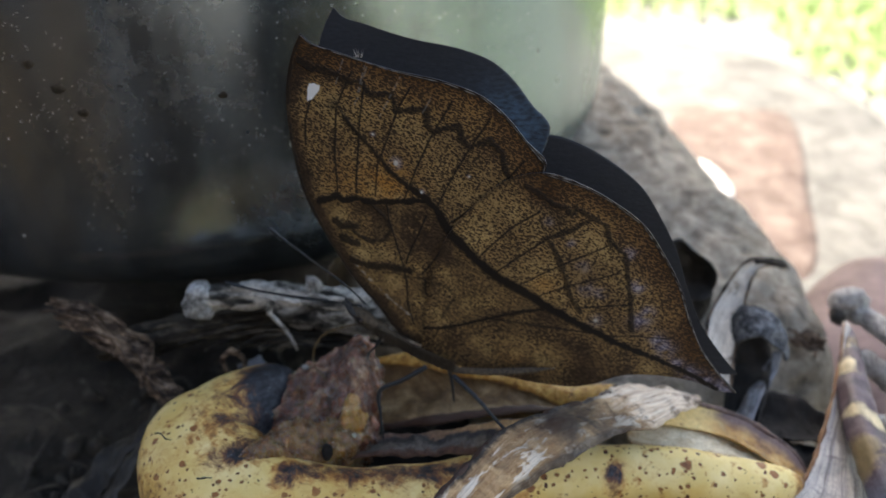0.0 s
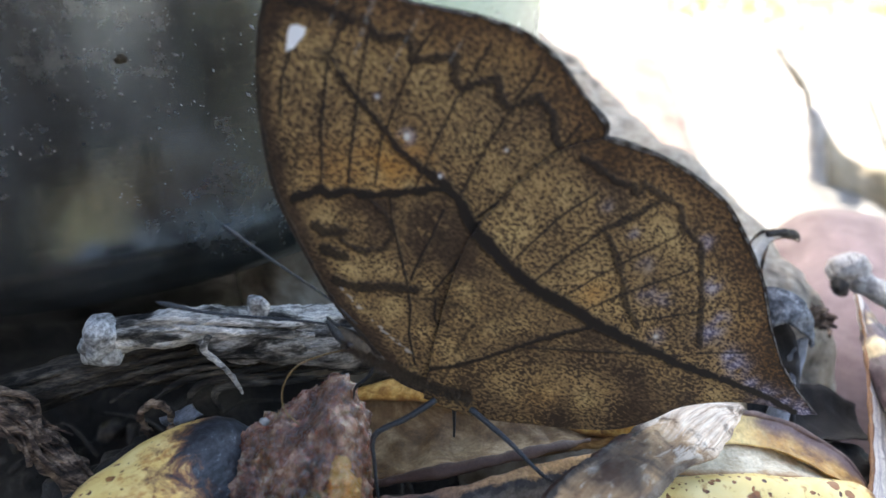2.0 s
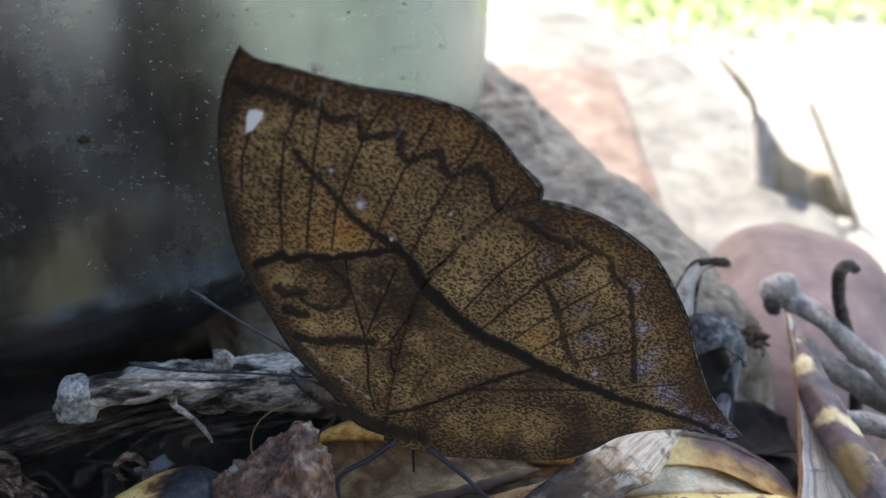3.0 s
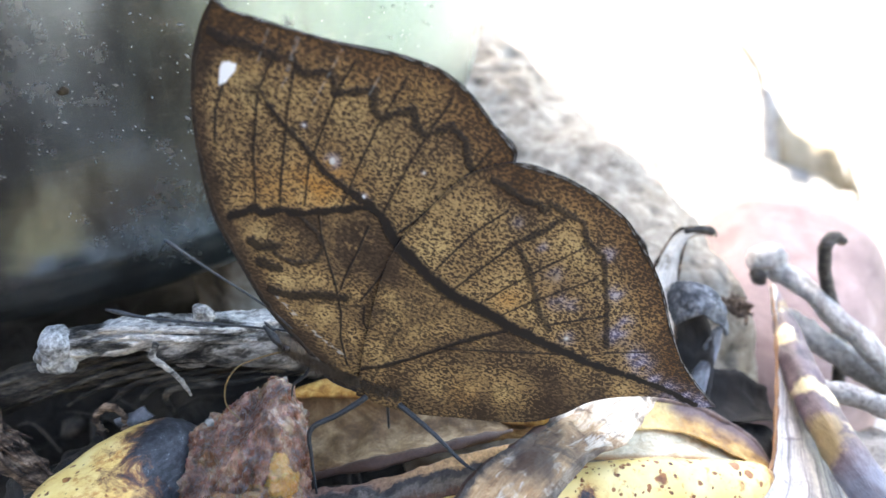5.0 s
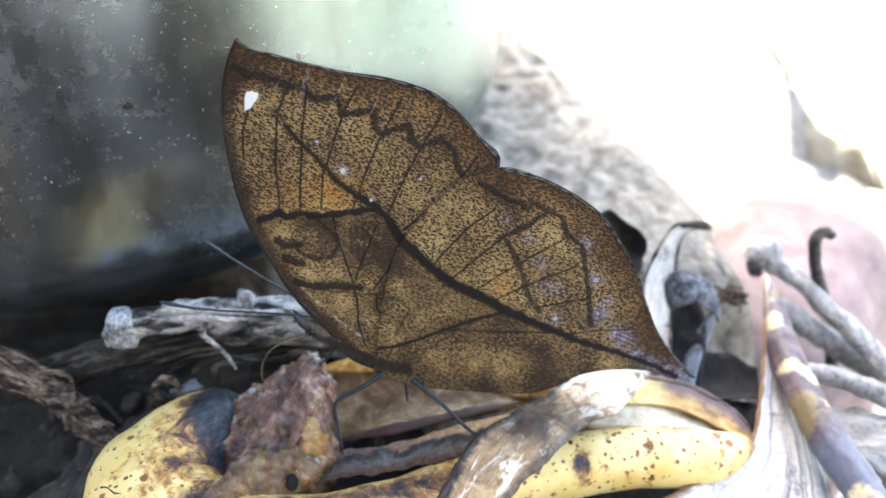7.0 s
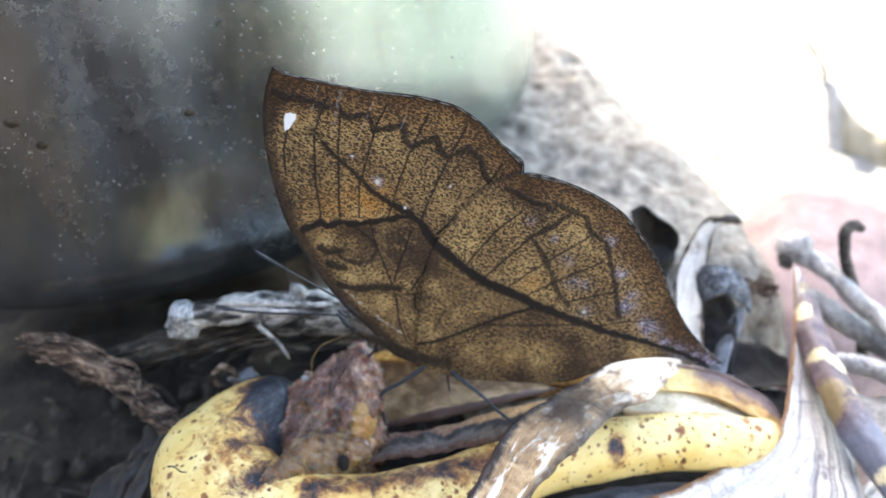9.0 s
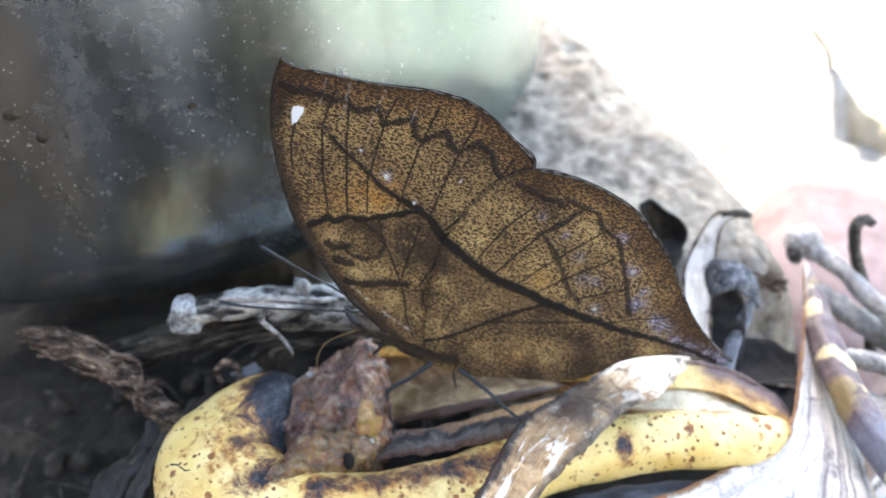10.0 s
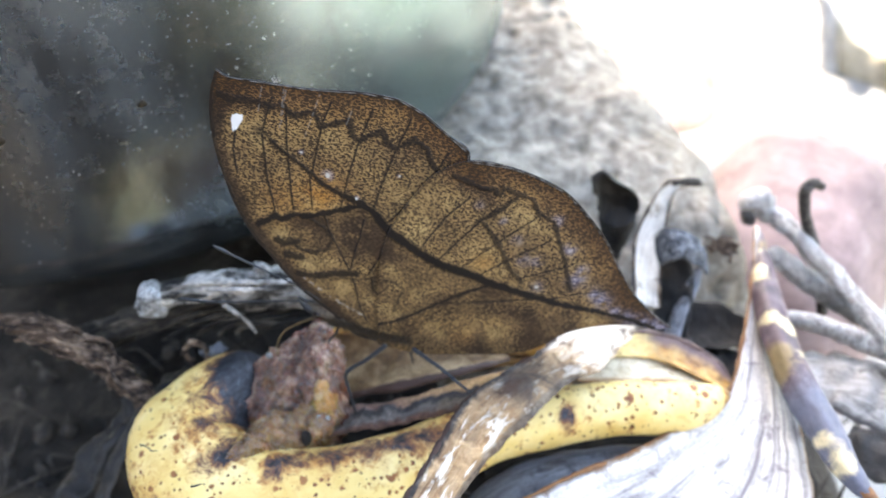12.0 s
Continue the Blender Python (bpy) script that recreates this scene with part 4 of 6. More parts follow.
        for x, z, size in ((-11.6, 36.6, 0.42), (-14.6, 40.7, 0.19), (-1.4, 35.5, 0.17), (-8.1, 32.4, 0.22)):
            white += 0.6 * (1 - fade(np.hypot(uv[:, 0] - x, (uv[:, 1] - z) * 0.75), size * 0.5, size))
            violet += 0.5 * (1 - fade(np.hypot(uv[:, 0] - x, uv[:, 1] - z), size, size * 3.2))
        white += 0.28 * (1 - fade(reach(uv, COSTA_PALE) + 0.12 * ripple(uv, 3.0, 25), 0.06, 0.24)) * (ripple(uv, 6.0, 21) > 0.0)
        for scratch in SCRATCHES:
            white += 0.12 * (1 - fade(reach(uv, scratch), 0.05, 0.13)) * (ripple(uv, 4.0, 23) > -0.3)
        blue += near_to(uv, 3.0, 37.5, 6.0)
    else:
        for vein in HIND_VEINS:
            line(vein, 0.17, 0.9)
        line(BASE_ARC, 0.28, 0.55)
        line(LOW_VEIN, 0.38, 0.92)
        line(HIND_POST, 0.46, 0.8)
        line(HIND_OUTER, 0.46, 0.82)
        line(HIND_FRONT[2:6], 0.3, 0.55)
        line(HIND_FRONT[5:], 0.40, 0.8)
        margin = reach(uv, HIND_FRONT[5:])
        tone -= 0.20 * (1 - fade(margin, 1.0, 7.5)) + 0.16 * (1 - fade(margin, 0.3, 2.2))
        flush += 0.18 * (1 - fade(margin, 1.5, 6.5))
        lower = fade(mid - uv[:, 1], 0.0, 1.2) * (uv[:, 0] > -6) + (uv[:, 0] <= -6)
        fold = np.interp(uv[:, 0], [-10, -5.5, -0.9, 2.1, 13.8, 21, 36], [8.1, 8.8, 10.6, 11.6, 11.1, 9.6, 3.0])
        tone -= 0.085 * np.clip(lower, 0, 1) + 0.05 * fade(fold - uv[:, 1], 0.0, 1.5)
        tone += 0.045 * ripple(uv, 0.9, 12) * np.clip(lower, 0, 1)
        flush += 0.22 * near_to(uv, 4.9, 4.7, 2.0) + 0.5 * near_to(uv, 9.5, 19.0, 1.8)
        tone += 0.22 * near_to(uv, -0.4, 26.4, 2.8) + 0.18 * near_to(uv, 9.8, 18.0, 2.4) + 0.10 * near_to(uv, 8.5, 22.5, 2.5) + 0.12 * near_to(uv, 15.5, 26.5, 2.5)
        tone -= 0.42 * near_to(uv, -5.6, 23.2, 2.6) + 0.34 * near_to(uv, 9.2, 34.2, 1.8) + 0.2 * near_to(uv, 10.5, 30.5, 2.4)
        for x, z, size in ((14.8, 22.8, 0.8), (15.6, 18.8, 1.0), (17.6, 18.4, 0.8), (17.4, 13.4, 0.9), (9.6, 29.7, 0.6), (12.9, 26.5, 0.6)):
            violet += 0.6 * near_to(uv, x, z, size)
            dark[:] = np.maximum(dark, 0.5 * near_to(uv, x, z, size * 0.5))
        line([(17.7 + 1.7 * math.cos(k / 2.2), 14.1 + 1.2 * math.sin(k / 2.2)) for k in range(15)], 0.16, 0.6)
        line([(16.2 + 2.6 * math.cos(k / 2.2), 18.9 + 1.7 * math.sin(k / 2.2)) for k in range(15)], 0.16, 0.45)
        white += 0.6 * near_to(uv, 17.3, 13.4, 0.3)
        for x, z, size in ((23.6, 14.1, 1.3), (22.6, 20.0, 1.0), (26.4, 11.0, 1.1), (27.6, 9.4, 1.3), (29.6, 7.0, 0.9), (31.6, 5.4, 1.2), (34.0, 4.0, 1.4), (36.4, 3.0, 1.5), (38.2, 2.4, 1.0), (20.9, 25.6, 0.8), (24.6, 16.0, 0.8)):
            violet += 0.85 * near_to(uv, x, z, size)
        tone -= 0.45 * fade(uv[:, 0], 28.0, 34.0)
        tone -= 0.10 * fade(mid - uv[:, 1], 2.0, 5.0) * fade(uv[:, 0], 10.0, 16.0)
    light = sum(near_to(uv, *place) for place in (HIND_OCHRE if hind else FORE_OCHRE))
    tone += 0.24 * np.clip(light, 0, 1)
    # Pale margin line: the fringe, brightened in colour as if lit from behind.
    hem = reach(uv, HIND_FRONT[5:] if hind else FORE_BACK[3:])
    white += 0.30 * (1 - fade(np.abs(hem - 0.16), 0.03, 0.10)) * np.clip(0.6 + 0.6 * ripple(uv, 3.0, 17), 0, 1)
    violet *= np.clip(0.75 + 0.5 * ripple(uv, 3.0, 6), 0, 1)
    clip = lambda a: np.clip(a, 0, 1)
    one = np.ones(len(uv))
    dense = fade(mid - uv[:, 1], -0.5, 1.5) * (0.55 + 0.45 * fade(fold - uv[:, 1], -1.0, 1.5)) if hind else 0.45 * under + 0.5 * near_to(uv, -8.8, 26.0, 3.4)
    return np.stack([clip(dark), clip(tone), clip(violet), clip(dense * (0.85 + 0.25 * ripple(uv, 0.8, 14)) - 0.35 * np.clip(light, 0, 1))], 1), np.stack([clip(white), clip(flush), clip(blue), one], 1)


def wing_mesh(name, front, back, hind, depth, rows, columns, far):
    """One wing as a thin solid: the marked underside outwards, the dark upper side inwards."""
    a, b = spline(front, rows), spline(back, rows)
    r = np.linspace(0, 1, columns)[None, :, None]
    flat = (a[:, None] * (1 - r) + b[:, None] * r).reshape(-1, 2)
    swell = 0.5 * np.exp(-(((flat[:, 0] - 2) / 22) ** 2 + ((flat[:, 1] - 22) / 20) ** 2)) + 0.10 * ripple(flat, 0.35, 8)
    pattern, spots = wing_marks(flat, hind)
    out = -(depth + swell * 0.6 + 0.10 * (pattern[:, 0] > 0.6))
    inn = -(depth + swell * 0.6 - 0.13)
    sign = -1 if far else 1
    verts = np.concatenate([np.stack([flat[:, 0], sign * out, flat[:, 1]], 1), np.stack([flat[:, 0], sign * inn, flat[:, 1]], 1)]) * 0.001
    i = np.arange((rows - 1) * columns).reshape(rows - 1, columns)[:, :-1].ravel()
    quad = np.stack([i, i + 1, i + columns + 1, i + columns], 1)
    n = rows * columns
    outer = quad[:, ::-1] if not far else quad
    inner = (quad if not far else quad[:, ::-1]) + n
    k = np.arange(rows - 1) * columns
    rim = np.concatenate([np.stack([k, k + columns, k + columns + n, k + n], 1), np.stack([k + columns - 1, k + columns - 1 + n, k + 2 * columns - 1 + n, k + 2 * columns - 1], 1)])
    faces = np.concatenate([outer, inner, rim])
    mesh = bpy.data.meshes.new(name)
    mesh.from_pydata(verts.tolist(), [], faces.tolist())
    for key, values in (("Pattern", pattern), ("Spots", spots)):
        layer = mesh.attributes.new(key, "FLOAT_COLOR", "POINT")
        layer.data.foreach_set("color", np.concatenate([values, values]).ravel())
    mesh.materials.append(M_UNDER)
    mesh.materials.append(M_UPPER)
    mesh.polygons.foreach_set("material_index", np.concatenate([np.zeros(len(outer)), np.ones(len(inner)), np.ones(len(rim))]).astype(int))
    mesh.polygons.foreach_set("use_smooth", np.ones(len(faces), bool))
    mesh.update()
    return mesh


def mm_tube(points, **settings):
    return tube([tuple(v * 0.1 for v in p) for p in points], **settings)


REST = Matrix(((0.9954, 0.0958, 0.008, -0.0053), (-0.0959, 0.9918, 0.085, 0.00726), (0.0, -0.0850, 0.9964, 0.03238), (0, 0, 0, 1)))
PIVOT = Vector((0.005, 0.0211, 0.0228))


def build_butterfly():
    root = tagged(new("butterfly"), "brown dead-leaf butterfly with closed wings feeding on rotten banana", "butterfly")
    root.matrix_basis = REST
    moving = {}
    for name, far in (("near", False), ("far", True)):
        fine = (580, 310) if not far else (150, 80)
        for kind, front, back, hind, depth in (("forewing", COSTA, FORE_BACK, False, 0.35), ("hindwing", HIND_FRONT, HIND_BACK, True, 0.75)):
            ob = new(kind, wing_mesh(kind, front, back, hind, depth, *fine, far))
            ob.parent = root
            tagged(ob, "mottled brown underside with dark leaf veins" if not far else "far wing with black upper side and bluish patch")
            moving[kind, far] = ob
            if kind == "forewing" and not far:
                fluff = bmesh.new()
                tufts = random.Random(17)
                for _ in range(26):
                    foot = Vector((-15.9 + tufts.gauss(0, 0.25), -0.4, 51.5))
                    way = Vector((tufts.gauss(0, 0.35), tufts.gauss(0, 0.25), 1)).normalized() * tufts.uniform(0.5, 1.4)
                    side = Vector((tufts.gauss(0, 1), 0.3, 0)).normalized() * 0.05
                    fluff.faces.new([fluff.verts.new(p * 0.001) for p in (foot - side, foot + side, foot + way)])
                part("fluff", fluff, M_FLECK, ob, "pale fluff caught on the wing edge")
    thorax = [(-17.0, 0.3, 11.0, 0.5), (-15.5, 0.3, 9.9, 0.9), (-12, 0.3, 7.2, 0.85), (-8, 0.3, 5.0, 0.8), (-4.5, 0.3, 3.6, 0.7), (-2.5, 0.3, 2.6, 0.5)]
    part("thorax", mm_tube(thorax, rings=26, seg=20, rough=0.02, freq=14), M_FUR, root, "hairy brown thorax")
    part("abdomen", mm_tube([(-4, 0, 3.0, 0.5), (2, 0, 3.2, 0.55), (8, 0, 4.0, 0.5), (12, 0, 4.8, 0.1)], rings=24, seg=16), M_FUR, root)
    rng = random.Random(7)
    hairs = bmesh.new()
    for _ in range(2200):
        k = rng.uniform(-0.12, 0.72)
        foot = Vector((-16.5 + 18 * k, rng.uniform(-1.2, -0.3), 10.2 - 11.5 * k + 4.4 * k * k + rng.uniform(-0.6, 0.9)))
        way = Vector((rng.gauss(0.7, 0.4), rng.gauss(-0.5, 0.5), rng.gauss(-0.45, 0.5))).normalized() * rng.uniform(0.6, 1.7)
        side = way.cross(Vector((0.3, 1, 0.2))).normalized() * 0.045
        hairs.faces.new([hairs.verts.new(p * 0.001) for p in (foot - side, foot + side, foot + way)])
    part("fur", hairs, M_FUR, root, "soft brown hair")
    head = part("head", mm_tube([(-19.2, 0, 13.0, 0.5), (-18.2, 0, 12.0, 1.0), (-16.8, 0, 10.9, 1.2), (-15.8, 0, 10.0, 1.0)], rings=16, seg=16, rough=0.015, freq=16), M_FUR, root)
    for side in (-1, 1):
        part("eye", mm_tube([(-18.0, side * 0.8, 11.9, 0.25), (-17.6, side * 0.9, 11.4, 0.6), (-17.1, side * 0.9, 10.9, 0.25)], rings=10, seg=12), M_EYE, head)
        part("palp", mm_tube([(-17.6, side * 0.5, 11.0, 0.5), (-19.0, side * 0.5, 12.6, 0.55), (-20.3, side * 0.4, 14.4, 0.12)], rings=10, seg=10, rough=0.01, freq=20), M_LIMB, head)
    part("antenna", mm_tube([(-16.8, -0.4, 14.0, 0.15), (-18.9, -0.4, 16.3, 0.15), (-24.9, -0.4, 21.2, 0.16), (-28.4, -0.4, 24.0, 0.2), (-30.4, -0.3, 25.6, 0.27), (-31.0, -0.3, 26.1, 0.16)], rings=34, seg=8), M_LIMB, head)
    part("antenna", mm_tube([(-17.6, 0.3, 13.2, 0.15), (-25.2, 0.4, 13.9, 0.15), (-31.5, 0.5, 14.3, 0.17), (-35.6, 0.6, 14.8, 0.21), (-38.6, 0.7, 15.5, 0.27), (-39.4, 0.7, 15.7, 0.15)], rings=34, seg=8), M_LIMB, head)
    part("proboscis", mm_tube([(-17.4, -0.3, 10.6, 0.14), (-20.7, -0.5, 9.7, 0.11), (-23.9, -0.9, 8.2, 0.10), (-25.4, -1.4, 5.6, 0.10), (-25.3, -1.8, 2.8, 0.09), (-23.6, -2.0, 0.7, 0.10)], rings=30, seg=8), M_TONGUE, head)
    legs = ([(-7.6, -1.4, 4.2, 0.42), (-11.0, -2.4, 2.2, 0.36), (-14.7, -3.2, 0.2, 0.34), (-14.6, -4.0, -3.6, 0.24), (-14.0, -4.9, -9.2, 0.16)],
            [(-3.4, -1.4, 3.0, 0.38), (0.6, -3.6, 0.6, 0.30), (5.6, -6.4, -3.0, 0.22), (8.2, -7.0, -4.6, 0.13)],
            [(-14.4, -0.8, 9.2, 0.26), (-15.6, -0.4, 6.6, 0.22), (-17.0, 0.2, 4.8, 0.16), (-17.4, 0.6, 2.6, 0.1)],
            [(-5.6, 1.4, 3.4, 0.36), (-5.0, 4.6, -0.6, 0.3), (-4.6, 6.2, -7.6, 0.15)])
    for leg in legs:
        part("leg", mm_tube(leg, rings=22, seg=8, rough=0.004, freq=30), M_LIMB, root)
    return root, moving


butterfly, wings = build_butterfly()


# ---- the pot and the stones ----
def build_pot():
    pot = tagged(new("cooking_pot"), "large brushed aluminium pot with dirt specks resting on stones", "pot")
    pot.location = (-0.0775, 0.127, 0.0065)
    profile = [(0.0, 2.25), (6.0, 2.22), (8.0, 2.25)] + [(8.2 + 1.8 * math.sin(a), 4.05 - 1.8 * math.cos(a)) for a in np.linspace(0.1, 1.5, 12)] + [(10.05, 6.0), (10.12, 9.0), (10.2, 13.0), (10.25, 17.5), (10.6, 17.7), (10.6, 17.95), (10.1, 18.0), (9.95, 17.0), (9.85, 6.0), (9.2, 3.6), (7.8, 2.6), (0.0, 2.5)]
    bm = bmesh.new()
    seg = 160
    loops = []
    for r, z in profile:
        loops.append([bm.verts.new((r * CM * math.cos(2 * math.pi * k / seg), r * CM * math.sin(2 * math.pi * k / seg), z * CM + 0.0001 * lump((r * math.cos(2 * math.pi * k / seg), r * math.sin(2 * math.pi * k / seg), z), 0.5))) for k in range(seg)] if r else [bm.verts.new((0, 0, z * CM))])
    for a, b in zip(loops, loops[1:]):
        for k in range(seg):
            if len(a) == 1:
                bm.faces.new((a[0], b[(k + 1) % seg], b[k]))
            elif len(b) == 1:
                bm.faces.new((a[k], a[(k + 1) % seg], b[0]))
            else:
                bm.faces.new((a[k], a[(k + 1) % seg], b[(k + 1) % seg], b[k]))
    bmesh.ops.recalc_face_normals(bm, faces=bm.faces)
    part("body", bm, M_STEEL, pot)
    rng = random.Random(5)

    def on_side(angle, z):
        r = 10.06 + 0.02 * (z - 6)
        return Vector((r * math.cos(angle), r * math.sin(angle), z)), Vector((math.cos(angle), math.sin(angle), 0))

    for x, y, z, size in ((-6.91, 3.12, 6.93, 0.08), (-7.19, 3.03, 7.35, 0.10), (-4.79, 3.4, 7.09, 0.07), (-7.55, 3.0, 7.75, 0.08)):
        at, out = on_side(math.atan2(y - 12.7, x + 7.75), z - 0.65)
        spot = bmesh.new()
        bmesh.ops.create_icosphere(spot, subdivisions=3, radius=1.0)
        side = out.cross(Vector((0, 0, 1)))
        for v in spot.verts:
            k = 1 + 0.5 * lump(v.co + Vector((x, y, z)), 1.6)
            v.co = (at + side * (v.co.x * size * k) + Vector((0, 0, v.co.y * size * 0.8 * k)) + out * (v.co.z * 0.02)) * CM
        part("burnt_spot", spot, M_BURNT, pot, "dark burnt stain")
    dust = bmesh.new()
    for _ in range(4300):
        a = -math.pi / 2 + rng.uniform(-0.6, 1.0)
        z = 3.9 + 8.0 * rng.random()
        if lump((a * 9, z, 2.0), 0.8) < rng.uniform(-0.2, 0.5) or z < 4.6:
            continue
        at, out = on_side(a, z)
        side, long = out.cross(Vector((0, 0, 1))), rng.uniform(0.012, 0.028) if rng.random() < 0.93 else rng.uniform(0.03, 0.055)
        turn = rng.gauss(0.6, 0.7)
        way = side * math.cos(turn) + Vector((0, 0, math.sin(turn)))
        cross = side * -math.sin(turn) + Vector((0, 0, math.cos(turn)))
        thin, bow = long * rng.uniform(0.15, 0.5), rng.uniform(-0.4, 0.4)
        low = [at + out * 0.006 + way * (u * long) + cross * (v * thin + bow * long * (1 - u * u) * 0.5) for u, v in ((-1, 0), (0, -1), (1, 0), (0, 1))]
        top = dust.verts.new((at + out * 0.02 + cross * bow * long * 0.5) * CM)
        rim = [dust.verts.new(p * CM) for p in low]
        for k in range(4):
            dust.faces.new((rim[k], rim[(k + 1) % 4], top))
    tagged(part("dried_fleck", dust, M_FLECK, pot, "fine pale dried flecks"), kind="stuff")


build_pot()
single("hearth_stone", boulder((1.2, 13.6, -2.6), (4.3, 11.6, 5.25), 0.42, 0.4, level=7, power=4.2, seed=3.0, turn=11, pits=0.35), M_ROCK, "pitted grey stone under the edge of the pot", "stone")
single("hearth_stone", boulder((-12.0, 17.0, -1.15), (5.0, 4.5, 4.1), 0.5, 0.3, level=5, power=2.6, seed=9.0), M_ROCK, "soot-dark stone carrying the back of the pot", "stone")
single("hearth_stone", boulder((-1.9, 7.6, 0.3), (2.3, 1.7, 2.3), 0.3, 0.5, level=5, power=2.6, seed=13.0), M_TANSTONE, "small pale brown stone under the pot", "stone")
single("round_stone", boulder((8.9, 7.4, -3.0), (2.7, 4.9, 3.55), 0.2, 0.2, level=5, power=2.7, seed=5.0, turn=-34), M_CLAY, "smooth reddish rounded stone beside the heap", "stone")
# Added plate that carries the slab's redder tone and its shade.
single("shaded_slab_plate", boulder((11.4, 32.6, -8.48), (4.0, 11.0, 1.0), 0.12, 0.25, level=6, power=6.0, seed=8.0, turn=-12), M_REDSHADE, "added reddish-brown plate for the redder, shaded part of the slab", "stone")
# White chip added where a small piece of slab catches the sun.
single("sunlit_chip", boulder((9.9, 31.3, -7.42), (0.95, 2.5, 0.28), 0.1, 0.6, level=5, power=2.3, seed=21.0, turn=13), M_SUNPATCH, "white chip standing in for a sunlit patch of the slab", "stone")
single("stone_slab", boulder((6.0, 37.0, -9.6), (17.6, 25.0, 2.0), 0.22, 0.12, level=6, power=2.8, seed=2.0), M_SLAB, "large flat pale stone slab in the yard", "slab")


# ---- the heap of fruit and peel ----
def build_banana():
    root = tagged(new("banana"), "split overripe yellow banana with brown spots and a blackened end", "banana")
    path = [(4.5, 0.25, 1.85, 0.06), (4.3, 0.2, 1.88, 0.2), (3.9, 0.1, 1.9, 0.36), (3.3, 0.06, 1.95, 0.45), (2.4, 0.1, 2.0, 0.48), (1.2, 0.06, 2.0, 0.48), (0.1, -0.1, 1.97, 0.53), (-1.1, -0.55, 1.9, 0.66), (-2.4, -0.95, 1.9, 0.84), (-3.5, -0.95, 1.95, 1.0), (-4.35, -0.65, 2.02, 1.1), (-4.7, -0.02, 2.12, 1.1), (-4.48, 0.55, 2.2, 0.98), (-4.15, 0.95, 2.32, 0.82), (-3.72, 1.12, 2.36, 0.66), (-3.42, 1.16, 2.36, 0.34)]
    bm = tube(path, rings=90, seg=30, rough=0.05, freq=0.8, ridges=5, ridge=0.035)
    rot = bm.verts.layers.float_color.new("Rot")
    for v in bm.verts:
        x, y, z = v.co / CM
        black = 1.3 * math.exp(-((x + 3.7) ** 2 / 0.40 + (y - 1.05) ** 2 / 0.34)) + 0.72 * math.exp(-((x + 3.8) ** 2 / 0.22 + (y + 0.72 - 0.3 * (x + 3.8)) ** 2 / 0.035))
        black += 0.45 * math.exp(-((x + 3.6) ** 2 / 0.2 + (y - 0.1) ** 2 / 0.12)) + 0.35 * math.exp(-((x + 4.3) ** 2 / 0.5 + (y + 0.1) ** 2 / 0.8)) * (z > 2.4)
        black += 0.5 * math.exp(-((x + 5.6) ** 2 + (y + 1.3) ** 2) / 0.35) + 0.58 * math.exp(-((y + 0.58 - 0.22 * (x + 1.5)) ** 2) / 0.08) * (x > -3.4) * (x < 0.3) * (z > 2.1)
        black += 0.5 * math.exp(-((x - 4.6) ** 2) / 0.08) + 0.75 * math.exp(-((x - 1.55) ** 2 / 0.03 + (y + 0.2) ** 2 / 0.03)) * (z > 2)
        v[rot] = (black, 0, 0, 1)
    part("skin", bm, M_BANANA, root)
    core = bmesh.new()
    bmesh.ops.create_icosphere(core, subdivisions=6, radius=1.0)
    for v in core.verts:
        n = v.co.normalized()
        k = (abs(n.x) ** 2.8 + abs(n.y) ** 2.8 + abs(n.z) ** 2.8) ** (-1 / 2.8)
        at = Vector((n.x * 0.80, n.y * 0.60, n.z * 0.80)) * k
        at.y += 0.62 * at.z
        at.z += 0.45 * (at.x - 0.2) * max(n.z, 0) + 0.36 * math.exp(-((at.x - 0.32) ** 2) / 0.06) * max(n.z, 0) ** 2
        at.x += 0.16 * max(at.z, 0)
        crag = 0.10 * lump(at + Vector((1, 1, 1)), 1.7, 3) + 0.07 * lump(Vector((at.x, at.y, at.z * 0.4)), 6.5, 4) + 0.08 * abs(lump(Vector((at.x, at.y, at.z * 0.6)), 10.0, 4)) + 0.035 * lump(at, 24.0, 4)
        v.co = (Vector((-2.94, 0.54, 2.62)) + at + n * crag) * CM
    part("flesh", core, M_PULP, root, "wet purple-brown rotten flesh")
    upper = [(-4.05, -0.86, 3.02), (-3.72, -0.52, 3.04), (-3.35, -0.06, 3.06), (-2.9, 0.02, 3.02), (-2.5, 0.06, 3.0), (-2.22, 0.22, 2.9)]
    lower = [(-4.0, -0.96, 2.94), (-3.64, -0.84, 2.92), (-3.28, -0.66, 2.78), (-2.9, -0.52, 2.56), (-2.55, -0.34, 2.46), (-2.26, -0.02, 2.4)]
    part("flesh", sheet(upper, lower, rings=80, across=34, thick=0.16, bow=0.12, wave=0.13, freq=4.2, ragged=0.3), M_FLAP, root, "glossy amber torn flesh")
    for place, size, material, words in (((-2.44, 0.22, 2.95), (0.24, 0.24, 0.28), M_HONEY, "honey-coloured lump of flesh"), ((-2.56, -0.1, 2.80), (0.24, 0.16, 0.13), M_MILKY, "milky white lump of flesh"), ((-2.42, 0.9, 3.1), (0.2, 0.24, 0.26), M_HONEY, "honey-coloured lump of flesh"), ((-2.36, 0.04, 2.72), (0.14, 0.15, 0.16), M_HONEY, "honey-coloured lump of flesh")):
        part("flesh", boulder(place, size, 0.09, 4.5, level=5, seed=place[2]), material, root, words)
